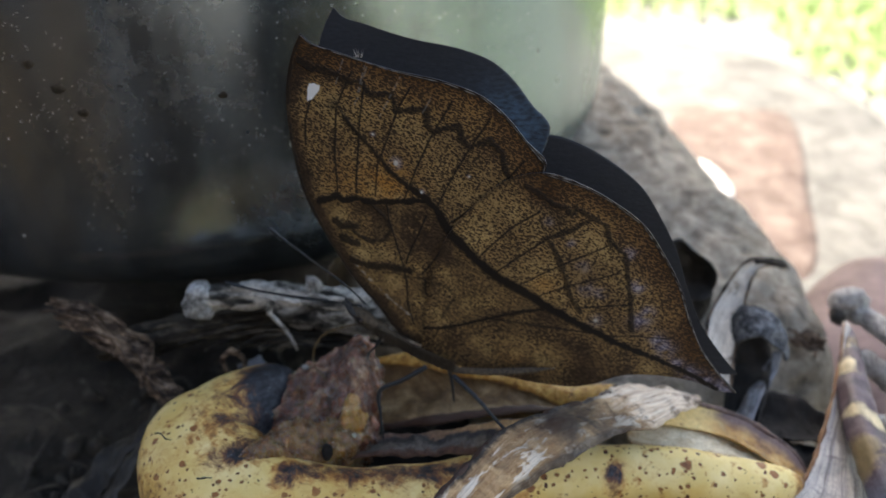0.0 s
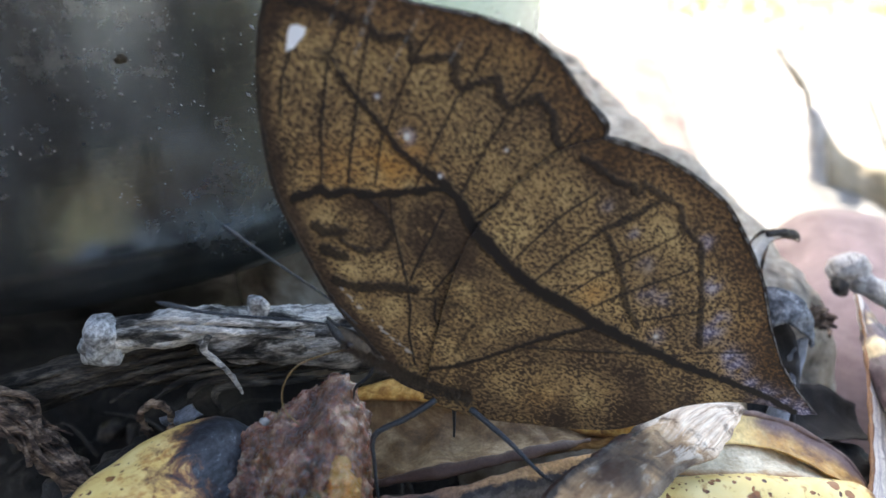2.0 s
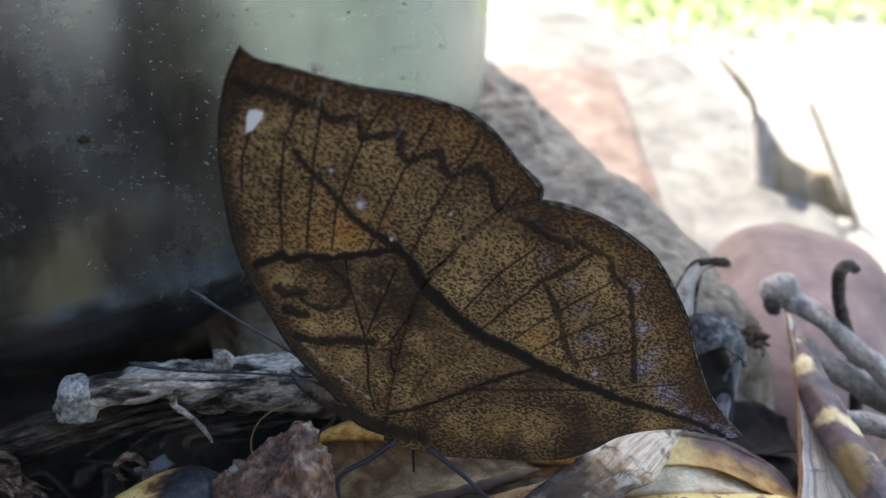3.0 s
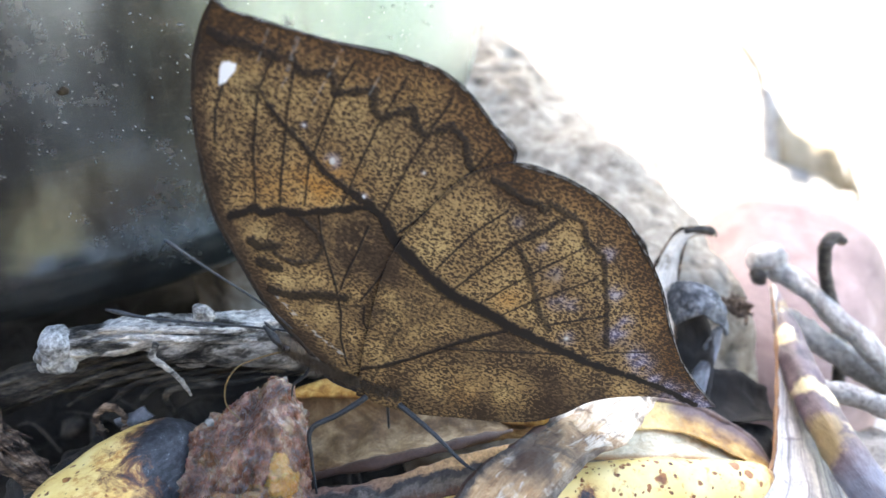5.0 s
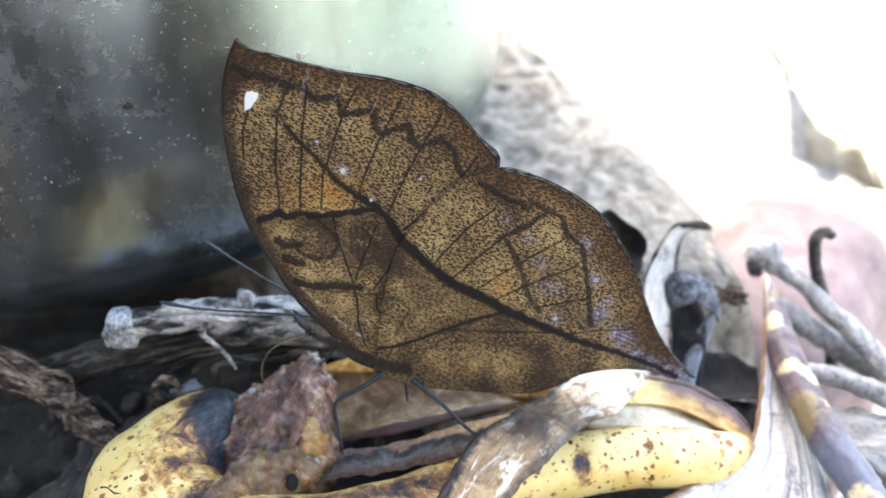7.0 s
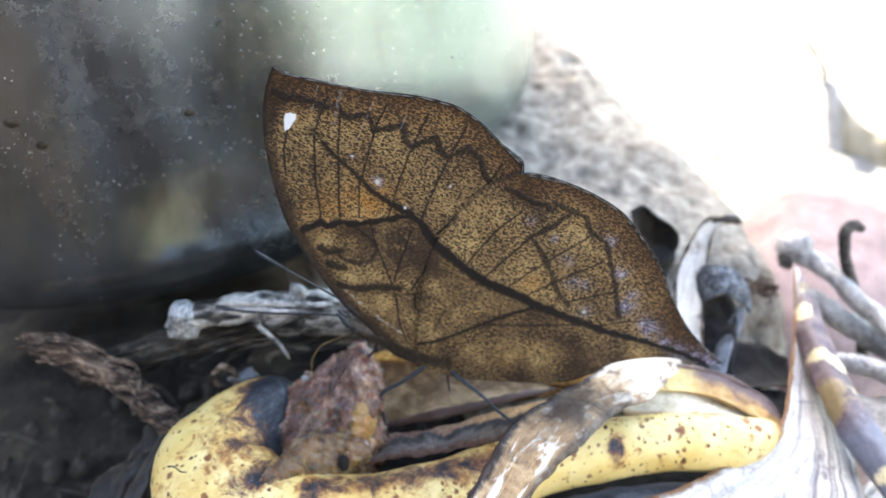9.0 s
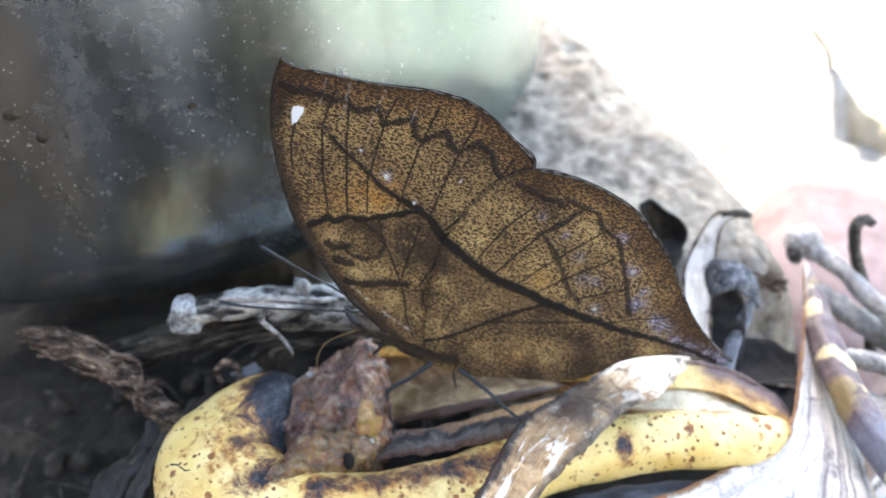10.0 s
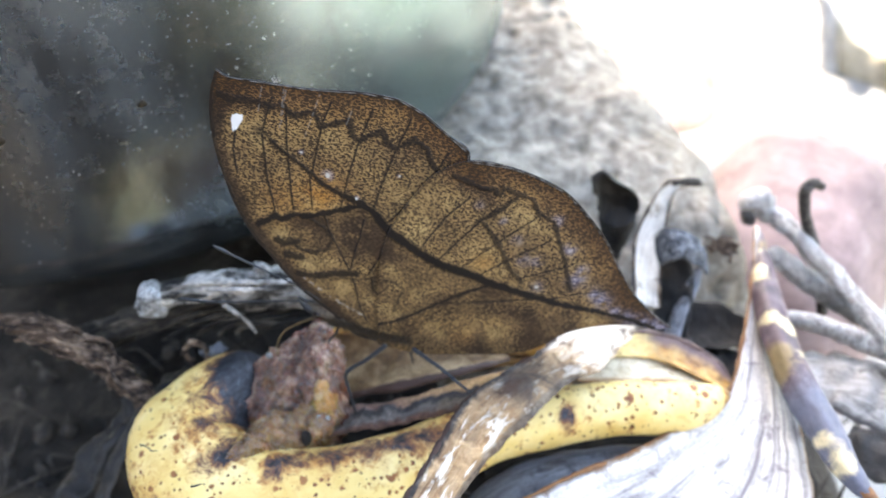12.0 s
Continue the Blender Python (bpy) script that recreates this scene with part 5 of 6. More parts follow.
    # Solid near-black lumps give the holes their inner darkness by colour.
    for place, size in (((-2.72, -0.42, 2.80), (0.085, 0.12, 0.13)), ((-3.12, -0.54, 2.72), (0.05, 0.08, 0.05)), ((-3.3, -0.56, 2.74), (0.05, 0.08, 0.045))):
        part("hole_lump", boulder(place, size, 0.02, 5.0, level=3), M_PITCH, root, "small near-black lump standing in for a hole in the flesh")


build_banana()
single("seed_fluff", boulder((-3.34, 1.08, 3.2), (0.06, 0.05, 0.05), 0.03, 7.0, level=3), M_FLECK, "small white flake on the rotten flesh", "flake")
single("fruit_peel", sheet([(-4.8, 2.05, 2.45), (-4.6, 2.0, 2.62), (-4.38, 1.98, 2.76)], [(-4.62, 1.85, 2.36), (-4.42, 1.84, 2.5), (-4.2, 1.84, 2.66)], rings=24, across=10, thick=0.05, bow=0.25, ragged=0.35, wave=0.09, freq=5.0), M_SLATE, "blue-grey scrap of peel behind the banana", "peel", "peels in the heap")


def peel(points, material, label, name="fruit_peel", **settings):
    return single(name, ribbon(points, **settings), material, label, "peel", "peels in the heap")


def hem_line(points, side, radius, lift=0.0, rings=40):
    """The line along one edge of a strip of peel, as rows for a tube."""
    rows = spline(points, rings)
    out = []
    for k, (row, (tangent, across, normal)) in enumerate(zip(rows, frames_along(rows[:, :3]))):
        lean = Matrix.Rotation(radians(row[4]), 3, tangent)
        at = Vector(row[:3]) + lean @ (across * side * row[3]) + lean @ normal * lift
        out.append((*at, radius * min(1.0, 0.3 + 4 * min(k, rings - 1 - k) / rings)))
    return out


STRIP_LEFT = [(-2.1, -3.3, 3.0), (-1.35, -2.35, 3.25), (-0.72, -1.45, 3.38), (0.05, -0.3, 3.3), (0.68, 0.15, 3.24), (1.28, 0.62, 3.06), (1.72, 1.22, 2.84), (2.35, 1.5, 2.62), (3.1, 1.56, 2.42)]
STRIP_RIGHT = [(-1.2, -3.35, 2.8), (-0.5, -2.2, 3.1), (0.0, -1.55, 3.12), (0.52, -1.1, 3.2), (1.05, -0.6, 3.15), (1.55, -0.1, 3.02), (2.1, 0.22, 2.9), (2.7, 0.85, 2.68), (3.14, 1.46, 2.38)]
strip = single("fruit_peel", sheet(STRIP_LEFT, STRIP_RIGHT, rings=130, across=34, thick=0.08, bow=0.10, ragged=0.08, wave=0.06, curl=0.05), M_STRIP, "dry brown peel strip over the banana, pale end whitened for light", "peel", "peels in the heap")
part("rolled_edge", tube([(*p, 0.05) for p in STRIP_LEFT[:7]] + [(1.85, 1.36, 2.79, 0.015)], rings=110, seg=8, rough=0.05, freq=4.0), M_UMBER, strip, "dark brown rolled edge")
RIB = [(-2.25, 0.92, 2.1), (-1.8, 0.8, 2.3), (-1.44, 0.7, 2.46), (-0.85, 0.6, 2.68), (-0.27, 0.58, 2.82), (0.25, 0.66, 2.82), (0.75, 0.85, 2.7)]
RIM_LINE = [(-2.35, 2.05, 2.62), (-1.75, 2.05, 2.70), (-1.0, 1.85, 2.66), (-0.2, 1.68, 2.60), (0.5, 1.52, 2.52), (1.0, 1.38, 2.50), (1.45, 1.34, 2.52), (1.9, 1.45, 2.45), (2.4, 1.52, 2.36)]
trough = single("fruit_peel", sheet([(p[0], p[1] + 0.04, p[2] - 0.05) for p in RIM_LINE], [(x, y + 0.03, z) for x, y, z in RIB] + [(1.6, 1.0, 2.5)], rings=100, across=26, thick=0.06, bow=-0.22, ragged=0.03, wave=0.06), M_INNER, "opened banana peel with tan lining and orange-brown rim", "peel", "peels in the heap")
part("rim", ribbon([(*p, w, 12) for p, w in zip(RIM_LINE, (0.05, 0.17, 0.12, 0.11, 0.15, 0.24, 0.30, 0.28, 0.20))], rings=120, across=12, arch=0.5, ragged=0.06, wave=0.06, thick=0.06), M_RIM, trough, "orange-brown spotted rim")
part("rib", tube([(*p, r) for p, r in zip(RIB, (0.04, 0.07, 0.09, 0.09, 0.08, 0.06, 0.03))], rings=70, seg=12, rough=0.03, freq=4.0, flat=0.7), M_UMBER, trough, "dark red-brown torn rib")
part("lining_patch", sheet([(1.9, 1.35, 2.3), (2.6, 1.3, 2.15), (3.2, 1.28, 2.02), (3.8, 1.25, 1.86), (4.3, 1.02, 1.72)], [(1.9, 0.6, 2.2), (2.6, 0.55, 2.15), (3.2, 0.5, 2.12), (3.8, 0.48, 2.0), (4.35, 0.5, 1.8)], rings=50, across=16, thick=0.05, bow=-0.12, wave=0.03, ragged=0.05), M_CREAM, trough, "cream-white lining")
FOLD_RIM = [(2.2, 1.6, 2.42), (2.7, 1.62, 2.34), (3.1, 1.64, 2.22), (3.55, 1.68, 2.06), (4.05, 1.6, 1.88), (4.45, 1.36, 1.74), (4.74, 1.0, 1.62), (4.82, 0.68, 1.52)]
fold = part("end_fold", sheet(FOLD_RIM, [(2.2, 1.1, 2.26), (2.7, 1.12, 2.16), (3.1, 1.15, 2.08), (3.55, 1.0, 2.04), (3.92, 0.76, 1.97), (4.25, 0.6, 1.86), (4.55, 0.5, 1.70), (4.74, 0.5, 1.56)], rings=80, across=18, thick=0.06, bow=-0.16, wave=0.03), M_FOLD, trough, "folded end of the peel, yellow turning purple-brown")
part("lip", tube([(*p, r) for p, r in zip(FOLD_RIM, (0.03, 0.04, 0.045, 0.045, 0.045, 0.04, 0.035, 0.02))], rings=70, seg=8, rough=0.015, freq=4.0), M_LIP, fold, "thin purple-brown lip")
# Black sheet laid in the slit, for the shade between rib and skin.
peel([(-2.3, 0.55, 1.75, 0.4, 10), (-0.8, 0.5, 1.95, 0.34, 10), (0.2, 0.55, 2.15, 0.25, 10), (1.0, 0.75, 2.2, 0.2, 5)], M_BLACK, "black sheet standing in for the dark gap in the opened peel", arch=-0.1, ragged=0.1, wave=0.08)
single("fruit_peel", sheet([(-2.25, 0.5, 2.28), (-1.9, 0.46, 2.4), (-1.46, 0.36, 2.54), (-0.87, 0.33, 2.66), (-0.29, 0.40, 2.76), (0.3, 0.48, 2.8), (0.8, 0.6, 2.75)], [(-2.4, -0.22, 2.46), (-1.95, -0.22, 2.54), (-1.46, -0.2, 2.56), (-0.9, -0.1, 2.54), (-0.3, 0.0, 2.50), (0.3, 0.1, 2.46), (0.8, 0.3, 2.45)], rings=90, across=24, thick=0.07, bow=0.02, ragged=0.16, wave=0.08, freq=2.6), M_SKINEDGE, "torn blackish-brown edge of the banana skin", "peel", "peels in the heap")
# Left and right edge of the broad pale peel, from its tip downwards.
EDGES = [((6.28, 4.1, 2.3), (6.34, 4.05, 2.2)), ((6.06, 3.4, 2.2), (6.16, 3.2, 2.0)), ((5.86, 2.78, 2.05), (5.98, 2.4, 1.75)), ((5.28, 1.53, 1.85), (5.66, 0.9, 1.55)), ((4.56, 0.42, 1.8), (5.55, -0.5, 1.35)),
         ((3.46, -0.3, 1.8), (5.3, -1.9, 1.15)), ((2.37, -0.8, 1.8), (4.4, -3.1, 1.0)), ((0.7, -1.34, 1.8), (2.6, -4.3, 0.9)), ((-0.9, -2.0, 1.6), (0.8, -5.0, 0.7))]
PALE = []
for a, b in EDGES:
    a, b = Vector(a), Vector(b)
    PALE.append((*((a + b) / 2), (a - b).length / 2, -math.degrees(math.atan2(a.z - b.z, math.hypot(a.x - b.x, a.y - b.y)))))
pale = peel(PALE, M_PALE, "broad pale peel with purple bruises and a drawn-out tip", rings=120, across=30, arch=-0.16, ragged=0.03, wave=0.06, thick=0.1)
part("rim", tube(hem_line(PALE, 1, 0.035, 0.0), rings=110, seg=8, rough=0.03, freq=4.0), M_RIM, pale, "thin brown dried rim")
STRAP_LEFT = [(5.15, 4.4, 3.3), (4.75, 4.32, 3.5), (4.4, 4.3, 3.48), (4.15, 4.15, 3.3), (3.88, 3.9, 3.0), (3.62, 3.5, 2.78), (3.48, 3.0, 2.55), (3.4, 2.4, 2.2)]
STRAP_RIGHT = [(5.15, 4.36, 3.24), (4.8, 4.25, 3.40), (4.55, 4.2, 3.36), (4.42, 4.05, 3.2), (4.3, 3.8, 2.98), (4.15, 3.4, 2.72), (3.98, 2.9, 2.36), (3.88, 2.4, 1.95)]
strap = single("fruit_peel", sheet(STRAP_LEFT, STRAP_RIGHT, rings=80, across=16, thick=0.05, bow=-0.22, ragged=0.05, wave=0.04), M_STRAP, "bleached peel strip with a hooked dark tip", "peel", "peels in the heap")
for edge in (STRAP_LEFT, STRAP_RIGHT):
    part("rim", tube([(*p, 0.022) for p in edge], rings=60, seg=8, rough=0.02, freq=5.0), M_ROOT, strap, "thin brown dried rim")
part("tip", tube([(4.5, 4.27, 3.47, 0.05), (4.8, 4.3, 3.46, 0.07), (5.08, 4.36, 3.33, 0.06), (5.18, 4.38, 3.24, 0.02)], rings=24, seg=10, rough=0.03, freq=6.0), M_DIM, strap, "dark hooked tip")
single("fruit_peel", sheet([(2.85, 4.35, 3.75), (3.0, 4.3, 3.2), (3.1, 4.3, 2.6), (3.2, 4.2, 1.8)], [(3.2, 4.15, 3.85), (3.8, 4.1, 3.3), (3.78, 4.1, 2.8), (3.5, 4.1, 1.8)], rings=50, across=22, thick=0.06, bow=0.35, ragged=0.15, wave=0.08), M_BLACK, "blackened curled peel standing behind the butterfly", "peel", "peels in the heap")
single("fruit_peel", sheet([(4.85, 2.95, 2.42), (4.65, 2.6, 2.12), (4.36, 2.2, 1.9), (4.2, 1.9, 1.7), (4.05, 1.6, 1.55)], [(4.6, 2.95, 2.28), (4.32, 2.6, 1.88), (4.0, 2.2, 1.68), (3.78, 1.9, 1.48), (3.65, 1.6, 1.4)], rings=50, across=14, thick=0.05, bow=0.2, ragged=0.15, wave=0.06), M_SLATE, "blue-grey hanging shred of rotten peel", "peel", "peels in the heap")
single("fruit_peel", sheet([(3.75, 3.9, 2.7), (3.65, 3.5, 2.35), (3.5, 3.0, 2.0)], [(4.05, 3.8, 2.3), (3.95, 3.4, 1.9), (3.8, 2.9, 1.6)], rings=40, across=12, thick=0.05, bow=0.2, ragged=0.15, wave=0.06), M_SLATE, "blue-grey strip of rotten peel", "peel", "peels in the heap")
# Bowl of peel coloured near-black to deepen the shade in its hollow.
peel([(4.25, 2.1, 1.5, 0.4, 0), (4.7, 2.15, 1.58, 0.62, 0), (5.2, 2.15, 1.52, 0.58, 0), (5.6, 2.1, 1.35, 0.35, 0)], M_PITCH, "hollow curl of rotten peel, near-black for the shade inside", rings=60, arch=-0.4, ragged=0.08, wave=0.08, freq=2.5)
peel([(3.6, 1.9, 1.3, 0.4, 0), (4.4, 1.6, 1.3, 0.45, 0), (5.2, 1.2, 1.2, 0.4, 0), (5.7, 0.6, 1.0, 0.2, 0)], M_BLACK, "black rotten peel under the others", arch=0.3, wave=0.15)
peel([(-0.6, -1.5, 1.0, 0.4, 0), (0.8, -0.95, 1.3, 0.6, 5), (2.1, -0.7, 1.35, 0.5, 5), (3.3, -0.45, 1.25, 0.25, 5)], M_SLATE, "blue-grey smooth rotten peel under the banana", arch=0.35, ragged=0.03, wave=0.04)
peel([(-4.4, 2.0, 2.1, 0.2, 40), (-5.3, 1.6, 2.1, 0.26, 40), (-6.0, 0.9, 1.8, 0.3, 45), (-6.45, 0.1, 1.3, 0.3, 45), (-6.6, -0.9, 0.8, 0.3, 40)], M_BLACK, "black dried peel curling round the banana end", arch=0.5, wave=0.12)
peel([(-5.0, 2.2, 1.9, 0.3, 10), (-6.2, 1.5, 1.5, 0.4, 20), (-7.2, 0.5, 0.9, 0.4, 15), (-7.8, -0.9, 0.4, 0.4, 0)], M_BLACK, "black dried peel on the ash", arch=0.4, wave=0.2)
peel([(-6.0, -0.6, 1.0, 0.3, 20), (-6.8, -1.3, 0.9, 0.4, 10), (-7.0, -2.3, 0.5, 0.4, 0)], M_BLACK, "black rotten peel scrap on the ash", arch=0.4, wave=0.15)
peel([(6.7, -0.2, 0.7, 0.5, 0), (7.6, -1.0, 0.8, 0.6, 0), (8.6, -2.0, 0.5, 0.5, 0)], M_BLACK, "black rotten peel scrap beside the pod", arch=0.4, wave=0.15)
peel([(5.9, 1.5, 0.7, 0.5, 0), (7.0, 1.0, 0.9, 0.8, 0), (8.4, 0.1, 0.6, 0.7, 0)], M_GREYPEEL, "mottled grey peel under the stalks", arch=0.3, wave=0.15)

def build_pod():
    root = tagged(new("banana"), "thin shrivelled purple-brown banana with cream blotches beside the pale peel", "banana")
    bm = tube([(6.38, 4.1, 2.15, 0.05), (6.3, 3.75, 2.12, 0.1), (6.15, 3.2, 2.08, 0.19), (5.97, 2.5, 2.03, 0.26), (5.79, 1.4, 1.98, 0.29), (5.72, 0.4, 1.95, 0.3), (5.78, -0.7, 1.9, 0.29), (5.86, -1.5, 1.85, 0.22), (6.0, -1.95, 1.8, 0.1)], rings=110, seg=24, rough=0.03, freq=2.5, ridges=5, ridge=0.06)
    layer = bm.verts.layers.float_color.new("Blotch")
    for v in bm.verts:
        x, y, z = v.co / CM
        left = 0.5 - 0.9 * (x - (5.62 + 0.03 * y + 0.045 * max(y, 0) ** 1.5))
        cream = sum(k * math.exp(-((y - c) ** 2) / w - (x - p) ** 2 / 0.05) for c, p, w, k in ((2.8, 5.9, 0.07, 1.0), (1.62, 5.68, 0.03, 0.9), (1.3, 5.95, 0.06, 0.8), (0.7, 5.95, 0.03, 0.6), (-1.45, 5.8, 0.08, 1.0), (-1.0, 5.6, 0.03, 0.6), (3.4, 6.2, 0.03, 0.6)))
        olive = 0.9 * math.exp(-((y - 0.6) ** 2) / 0.25) * left * 1.6 + 0.6 * math.exp(-((y - 3.5) ** 2) / 0.1)
        v[layer] = (min(cream, 1), min(max(olive, 0), 1), 1 / (1 + math.exp((y - 0.1) * 4)), 1)
    part("skin", bm, M_POD, root)
    part("tip", tube([(5.96, -1.82, 1.82, 0.13), (6.05, -2.02, 1.79, 0.1), (6.14, -2.22, 1.77, 0.03)], rings=12, seg=12, rough=0.02, freq=6.0), M_RIM, root, "dried yellow-brown tip")


build_pod()
# Black sheet put in for the shaded cavity under the peel end.
peel([(4.25, 3.5, 2.6, 0.25, 30), (4.3, 3.1, 2.3, 0.36, 30), (4.2, 2.6, 1.9, 0.4, 30), (4.05, 2.1, 1.5, 0.36, 30), (3.95, 1.6, 1.1, 0.3, 30)], M_BLACK, "black sheet filling the shaded cavity below the grey peel end", arch=-0.2, wave=0.08)


def stick(points, material, label, category="stalk", **settings):
    return single("dry_stalk" if category == "stalk" else category, tube(points, **settings), material, label, category, "stalks in the heap" if category == "stalk" else "")


thick = stick([(6.7, 4.95, 2.05, 0.2), (6.95, 4.72, 1.98, 0.2), (7.3, 3.9, 1.85, 0.19), (7.65, 2.7, 1.7, 0.2), (8.0, 1.4, 1.5, 0.22), (8.4, -0.2, 1.2, 0.22)], M_STALK, "thick grey dried stalk with a knobbed end", rings=90, seg=18, rough=0.06, freq=5.0, grain=(1, 0.3, 1))
part("knob", boulder((6.68, 5.02, 2.12), (0.36, 0.3, 0.3), 0.07, 3.0, level=5, power=2.5, seed=6.0), M_STALK, thick, "pale rounded knob")
part("dark_lump", tube([(6.36, 4.86, 2.05, 0.1), (6.42, 4.74, 1.98, 0.16), (6.5, 4.64, 1.85, 0.08)], rings=14, seg=14, rough=0.05, freq=6.0), M_DIM, thick, "dark lump low on the side of the knob")
stick([(7.66, 4.34, 2.92, 0.08), (7.5, 4.36, 3.02, 0.11), (7.3, 4.3, 2.98, 0.12), (7.3, 4.2, 2.6, 0.12), (7.5, 4.0, 1.9, 0.12), (7.8, 3.8, 1.1, 0.12), (8.0, 3.6, 0.0, 0.12)], M_DIM, "thin hooked dry stalk standing upright", rings=40, seg=10, rough=0.02, freq=6.0)
stick([(6.3, 2.5, 1.3, 0.16), (7.0, 2.0, 1.4, 0.19), (8.0, 1.3, 1.25, 0.2), (9.4, 0.5, 0.9, 0.2)], M_STALK, "grey dried stalk lying on the peel", rings=50, seg=14, rough=0.05, freq=4.0, grain=(0.4, 1, 1))
stick([(6.8, 4.2, 1.4, 0.2), (7.4, 3.4, 1.2, 0.24), (8.1, 2.6, 1.0, 0.24), (9.4, 1.8, 0.7, 0.2)], M_STALK, "dark grey stalk under the others", rings=40, seg=12, rough=0.06, freq=4.0)
stem = stick([(-5.2, 2.32, 3.7, 0.24), (-4.9, 2.36, 3.71, 0.22), (-4.5, 2.42, 3.7, 0.23), (-4.2, 2.46, 3.68, 0.26), (-3.92, 2.5, 3.5, 0.34), (-3.4, 2.6, 3.36, 0.38), (-2.7, 2.7, 3.2, 0.42), (-1.8, 2.8, 2.95, 0.46), (-0.8, 2.9, 2.55, 0.4)], M_TWIG, "weathered grey stem with a bleached knobbed end beside the pot", rings=200, seg=56, rough=0.07, freq=7.0, grain=(0.3, 1, 1))
part("knob", boulder((-5.36, 2.25, 3.68), (0.22, 0.24, 0.32), 0.06, 3.0, level=5, power=3.2, seed=2.5, turn=15), M_BLEACH, stem, "bluish-white broken knob")
part("knob", boulder((-5.52, 2.2, 3.62), (0.12, 0.16, 0.18), 0.06, 5.0, level=4, power=3.0, seed=7.5), M_BLEACH, stem, "bluish-white broken knob")
for y, z, w in ((2.1, 3.82, 0.05), (2.16, 3.93, 0.05)):
    part("splinter", tube([(-5.1, y + 0.08, z, w * 0.6), (-4.4, y + 0.1, z + 0.02, w), (-3.6, y + 0.1, z - 0.1, w * 1.2), (-2.7, y + 0.15, z - 0.25, w)], rings=50, seg=8, rough=0.05, freq=4.0), M_TWIG, stem, "loose grey splinter")
single("seed_fluff", boulder((-3.42, 2.5, 3.86), (0.14, 0.1, 0.2), 0.05, 5.0, level=4, power=3.0, seed=4.0), M_BLEACH, "small whitish flake stuck on the grey stem", "flake")
root_end = stick([(-8.0, 2.4, 3.25, 0.12), (-7.75, 2.35, 3.3, 0.18), (-7.2, 2.2, 3.0, 0.22), (-6.6, 1.95, 2.7, 0.22), (-6.1, 1.6, 2.35, 0.22), (-5.6, 1.2, 1.95, 0.2)], M_ROOT, "fibrous brown root end below the pot", "root", ridges=9, ridge=0.08, rings=60, seg=20, rough=0.08, freq=5.0)
rng_root = random.Random(31)
for k in range(70):
    a = rng_root.uniform(-0.8, 3.6)
    rows = []
    for j, (x, y, z) in enumerate(((-8.0, 2.35, 3.3), (-7.6, 2.3, 3.25), (-7.1, 2.15, 2.97), (-6.6, 1.92, 2.68), (-6.1, 1.58, 2.33), (-5.6, 1.2, 1.95))):
        turn, reachout = a + 0.25 * j + rng_root.gauss(0, 0.3), (0.2 if j == 0 else 0.23) + rng_root.gauss(0, 0.05)
        rows.append((x + rng_root.gauss(0, 0.1), y - math.cos(turn) * reachout * 0.9, z + math.sin(turn) * reachout, rng_root.uniform(0.012, 0.04)))
    first = rng_root.choice((0, 0, 1))
    part("strand", tube(rows[first:first + rng_root.choice((4, 5, 5))], rings=30, seg=6, rough=0.02, freq=6.0), M_ROOT, root_end, "frayed brown fibre")
# Shade-darkened stalk, its right end drawn out over a shaded stone front.
dim_stalk = stick([(-7.6, 2.6, 2.3, 0.26), (-6.2, 2.8, 2.6, 0.3), (-4.9, 2.85, 2.85, 0.3), (-3.4, 3.1, 2.75, 0.34), (-2.0, 3.35, 2.5, 0.4), (-0.6, 3.6, 2.2, 0.4)], M_SHADESTALK, "dark stalk below the pot, its colour deepened for the shade", rings=90, seg=22, rough=0.12, freq=4.0, grain=(0.2, 1, 1))
for k in range(7):
    lift, near = 0.30 - 0.06 * k, 0.10 + 0.035 * k
    part("splinter", tube([(-7.0 + 0.5 * k, 2.68 - near * 1.6, 2.42 + lift, 0.02), (-5.9 + 0.3 * k, 2.82 - near * 1.9, 2.66 + lift, 0.045), (-4.8 + 0.3 * k, 2.86 - near * 2.0, 2.87 + lift, 0.04), (-3.7 + 0.3 * k, 3.05 - near * 2.0, 2.80 + lift, 0.015)], rings=40, seg=7, rough=0.03, freq=5.0), M_SHADESTALK, dim_stalk, "split fibre of the shade-darkened stalk")
stick([(-4.95, 1.9, 2.3, 0.05), (-5.0, 1.9, 2.72, 0.05), (-4.82, 1.9, 2.88, 0.055), (-4.62, 1.9, 2.68, 0.05), (-4.66, 1.85, 2.3, 0.04)], M_ROOT, "curled dry tendril behind the banana", "tendril", rings=60, seg=10, rough=0.05, freq=12.0)
stick([(-4.0, 2.0, 3.85, 0.05), (-4.08, 1.98, 3.68, 0.045), (-3.92, 1.95, 3.45, 0.04), (-3.75, 1.95, 3.15, 0.035), (-3.68, 1.95, 2.9, 0.025)], M_TWIG, "thin dry fibre hanging from the grey stem", "fibre", rings=30, seg=8, rough=0.02, freq=8.0)
